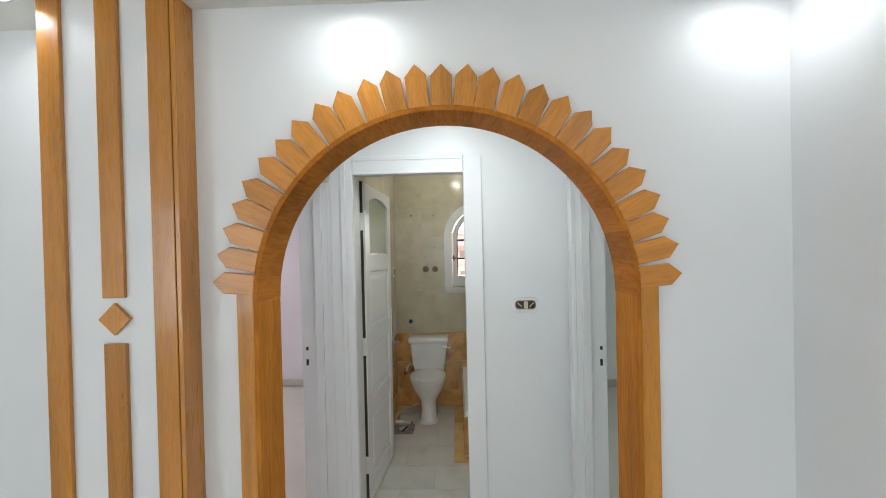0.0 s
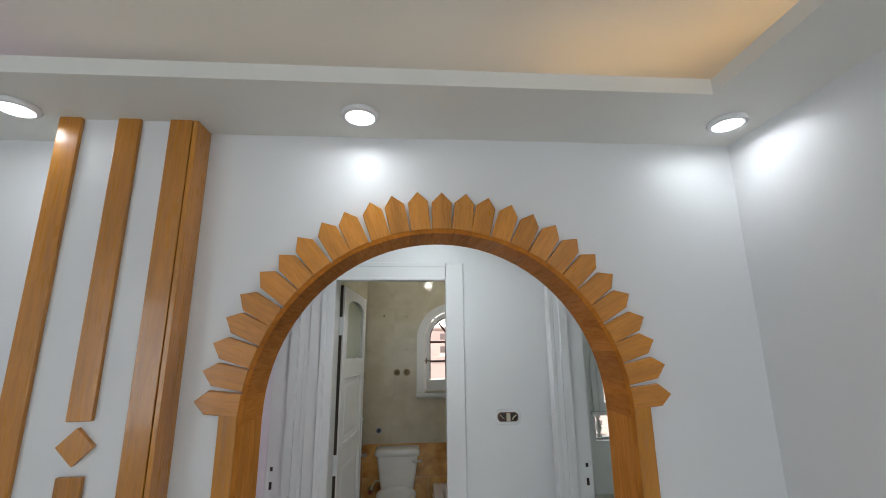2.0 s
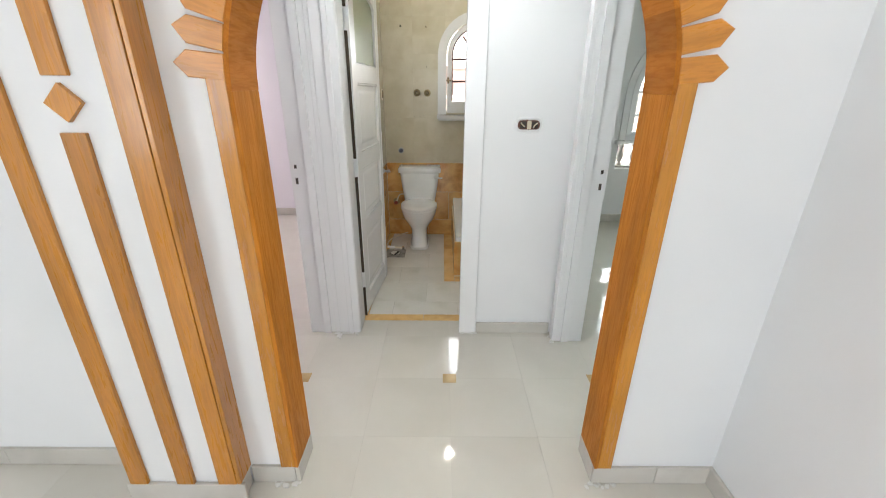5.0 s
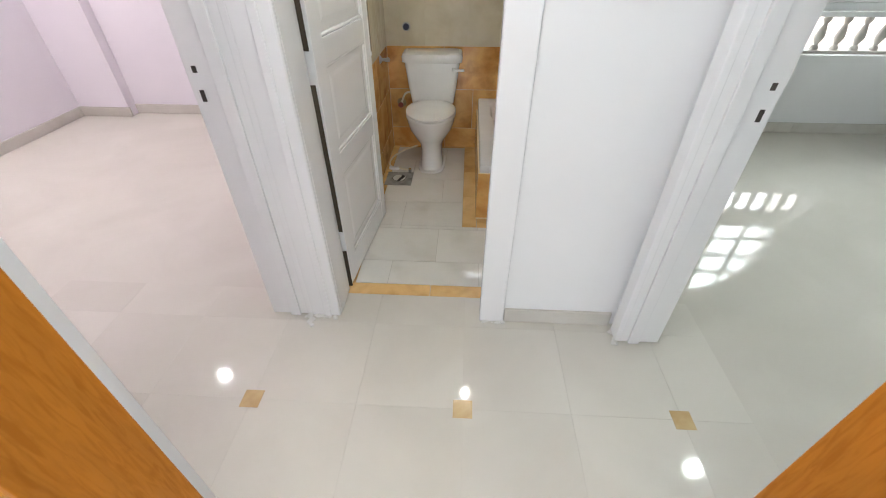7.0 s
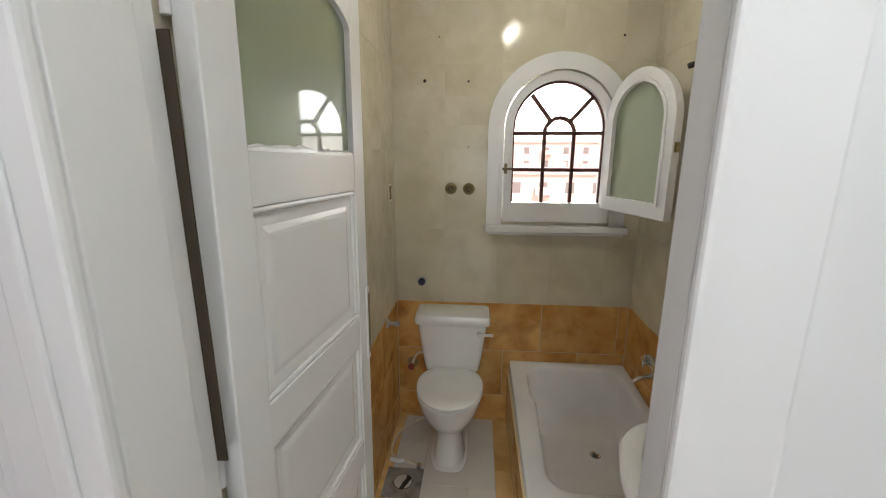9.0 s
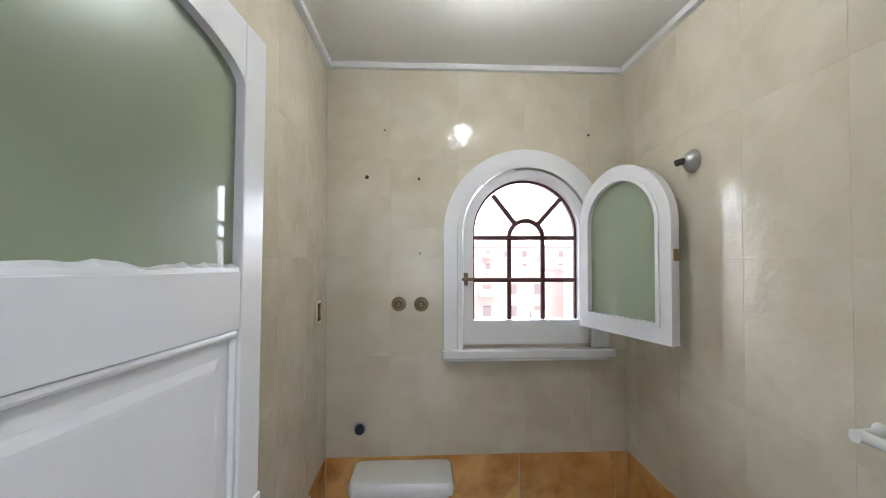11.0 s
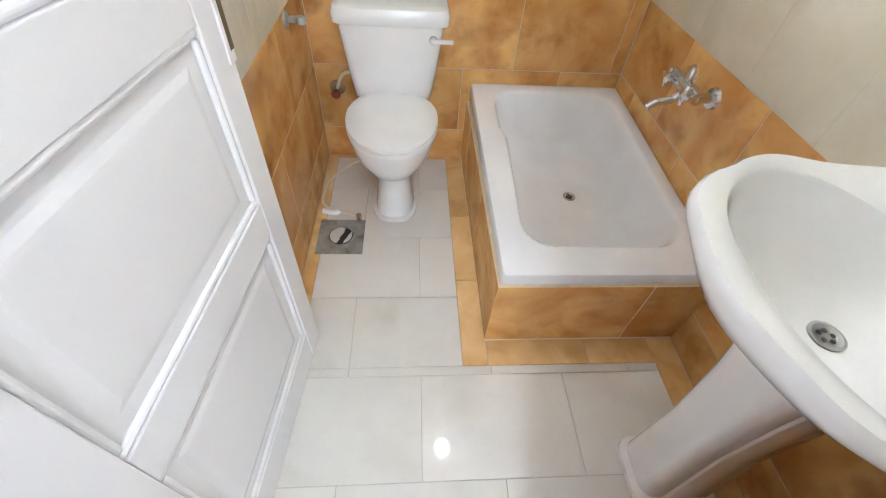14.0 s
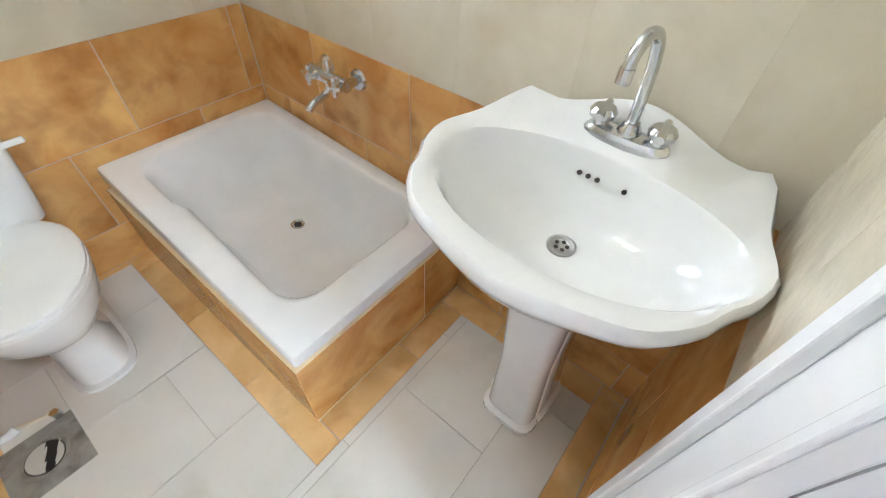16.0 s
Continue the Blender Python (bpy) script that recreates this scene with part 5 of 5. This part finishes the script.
# living room and hall: 40 cm tiles on a grid through the insets
near = bond(-1.2, 1.85, 0.8, 3.42, 0.40, 0.40, 0.0, 0.02, 0.0)
lay(base_floor, PORC, FLOOR, near, G, 0.007, 0.0001)
far_rects = [r for r in bond(-2.6, 1.85, -3.0, 2.28, 0.40, 0.40, 0.0, 0.02, 0.0) if not (r[0] >= -1.21 and r[2] >= 0.79)]
far_rects += bond(-2.86, -1.2, 2.42, 5.76, 0.40, 0.40, 0.0, 0.02, 0.0) + bond(-1.2, 0.03, 3.42, 5.76, 0.40, 0.40, 0.0, 0.02, 0.0) + bond(1.85, 4.6, 2.335, 5.6, 0.40, 0.40, 0.0, 0.02, 0.0) + bond(1.66, 1.85, 3.42, 5.6, 0.40, 0.40, 0.0, 0.02, 0.0)
bm = bmesh.new()
for u0, u1, v0, v1 in far_rects:
    q = G / 2
    bm.faces.new([bm.verts.new(p) for p in ((u0 + q, v0 + q, 0), (u1 - q, v0 + q, 0), (u1 - q, v1 - q, 0), (u0 + q, v1 - q, 0))])
tagged(part("far_floor_tiles", bm, PORC, base_floor), kind="stuff")
for i in range(-3, 6):
    for j in range(-2, 4):
        x, y = 0.8 * i, 2.02 + 0.8 * (j - 1)
        if not (-2.4 < x < 1.8 and -2.8 < y < 3.2) or (x < -0.1 and y > 2.3):
            continue
        d = part("inset", boxes((x - 0.036, x + 0.036, y - 0.036, y + 0.036, -0.004, 0.0012)), DOT, base_floor, "beige marble inset")
# bathroom floor
bath_floor = tagged(part("floor_bathroom", boxes((LX - 0.01, RX + 0.01, DY1, BY, -0.003, -0.0006)), GROUT), "white marble-look bathroom floor tiles with ochre border", "floor", kind="structure")
UP = Matrix.Translation((0, 0, 0.003))
BL, BR_, BF = 0.250, 1.432, 3.482
body = bond(BL, BR_, BF, 3.994, 0.458, 0.302, 0.182, 3.662, 0.229) + bond(BL, 0.776, 3.994, 5.105, 0.458, 0.302, 0.182, 3.662, 0.229)
lay(bath_floor, BATHTILE, UP, body, 0.0022)
border = [(LX + i * 0.43, min(LX + (i + 1) * 0.43, RX), DY1 + 0.004, BF) for i in range(4)]
border += [(LX, BL, BF + 0.40 * i, min(BF + 0.40 * (i + 1), BY)) for i in range(5)]
border += [(0.776, 0.862, 3.994 + 0.35 * i, min(3.994 + 0.35 * (i + 1), BY)) for i in range(4)]
border += [(0.862, 1.20, 3.994, 4.090), (1.20, 1.432, 3.994, 4.090), (1.432, RX, BF, 3.85), (1.432, RX, 3.85, 4.090), (BL, 0.55, 5.105, BY), (0.55, 0.776, 5.105, BY)]
lay(bath_floor, OCHRE_LIT, UP, border, 0.0024)

# bathroom walls: ochre to the dado, cream above
TW, TH, DADO = 0.430, 0.296, 0.752
BACK = Matrix.Translation((0, BY, 0)) @ Matrix.Rotation(radians(90), 4, "X")
LEFT = Matrix(((0, 0, 1, LX), (1, 0, 0, 0), (0, 1, 0, 0), (0, 0, 0, 1)))
RIGHT = Matrix(((0, 0, -1, RX), (-1, 0, 0, 0), (0, 1, 0, 0), (0, 0, 0, 1)))
FRONT_PLINTH = Matrix.Translation((0, 4.084, 0)) @ Matrix.Rotation(radians(90), 4, "X")
SIDE_PLINTH = Matrix(((0, 0, -1, 0.856), (-1, 0, 0, 0), (0, 1, 0, 0), (0, 0, 0, 1)))
wall_back, wall_left, wall_right, plinth = obs["wall_bath_window"], obs["wall_bath_left"], obs["wall_bath_right"], obs["bath_plinth"]
S0 = DADO - 3 * TH
lay(wall_back, OCHRE, BACK, bond(LX, RX, 0.0, DADO, TW, TH, 0.18, S0, 0.215), 0.0028, 0.0014, 0.0003)
lay(wall_left, OCHRE, LEFT, bond(DY1, BY, 0.0, DADO, TW, TH, 3.86, S0, 0.215), 0.0024, 0.0014, 0.0003)
lay(wall_right, OCHRE, RIGHT, bond(-BY, -DY1, 0.0, DADO, TW, TH, -4.748, S0, 0.215), 0.0024, 0.0014, 0.0003)
DOORW = Matrix(((-1, 0, 0, 0), (0, 0, 1, DY1 + 0.0016), (0, 1, 0, 0), (0, 0, 0, 1)))
wall_door = obs["wall_bath_door"]
lay(wall_door, OCHRE, DOORW, bond(-RX, -1.041, 0.0, DADO, TW, TH, -RX, S0, 0.215), 0.0024, 0.0014, 0.0003)
lay(wall_door, CREAM, DOORW, bond(-RX, -1.041, DADO, 2.462, TH, TW, -RX, DADO, 0.0), 0.0005, 0.0014, 0.0001)
lay(plinth, OCHRE, FRONT_PLINTH, [(0.856, 1.33, 0.012, 0.3105), (1.33, RX, 0.012, 0.3105)], 0.0032, 0.0013)
lay(plinth, OCHRE, SIDE_PLINTH, [(-4.50, -4.084, 0.012, 0.3105), (-4.93, -4.50, 0.012, 0.3105), (-BY, -4.93, 0.012, 0.3105)], 0.0032, 0.0013)
TOPZ = 2.462
hole = (WCX - 0.33, WCX + 0.33, 1.20, 1.74)
cream = minus(bond(LX, RX, DADO, TOPZ, TH, TW, 0.18, DADO, 0.0), hole)
cream = minus(cream, (WCX - 0.28, WCX + 0.28, 1.74, 1.93))
cream = minus(cream, (WCX - 0.18, WCX + 0.18, 1.93, 2.00))
lay(wall_back, CREAM, BACK, cream, 0.0005, 0.0014, 0.0001)
lay(wall_left, CREAM, LEFT, bond(DY1, BY, DADO, TOPZ, TH, TW, 3.65, DADO, 0.0), 0.0005, 0.0014, 0.0001)
lay(wall_right, CREAM, RIGHT, bond(-BY, -DY1, DADO, TOPZ, TH, TW, -4.748, DADO, 0.0), 0.0005, 0.0014, 0.0001)
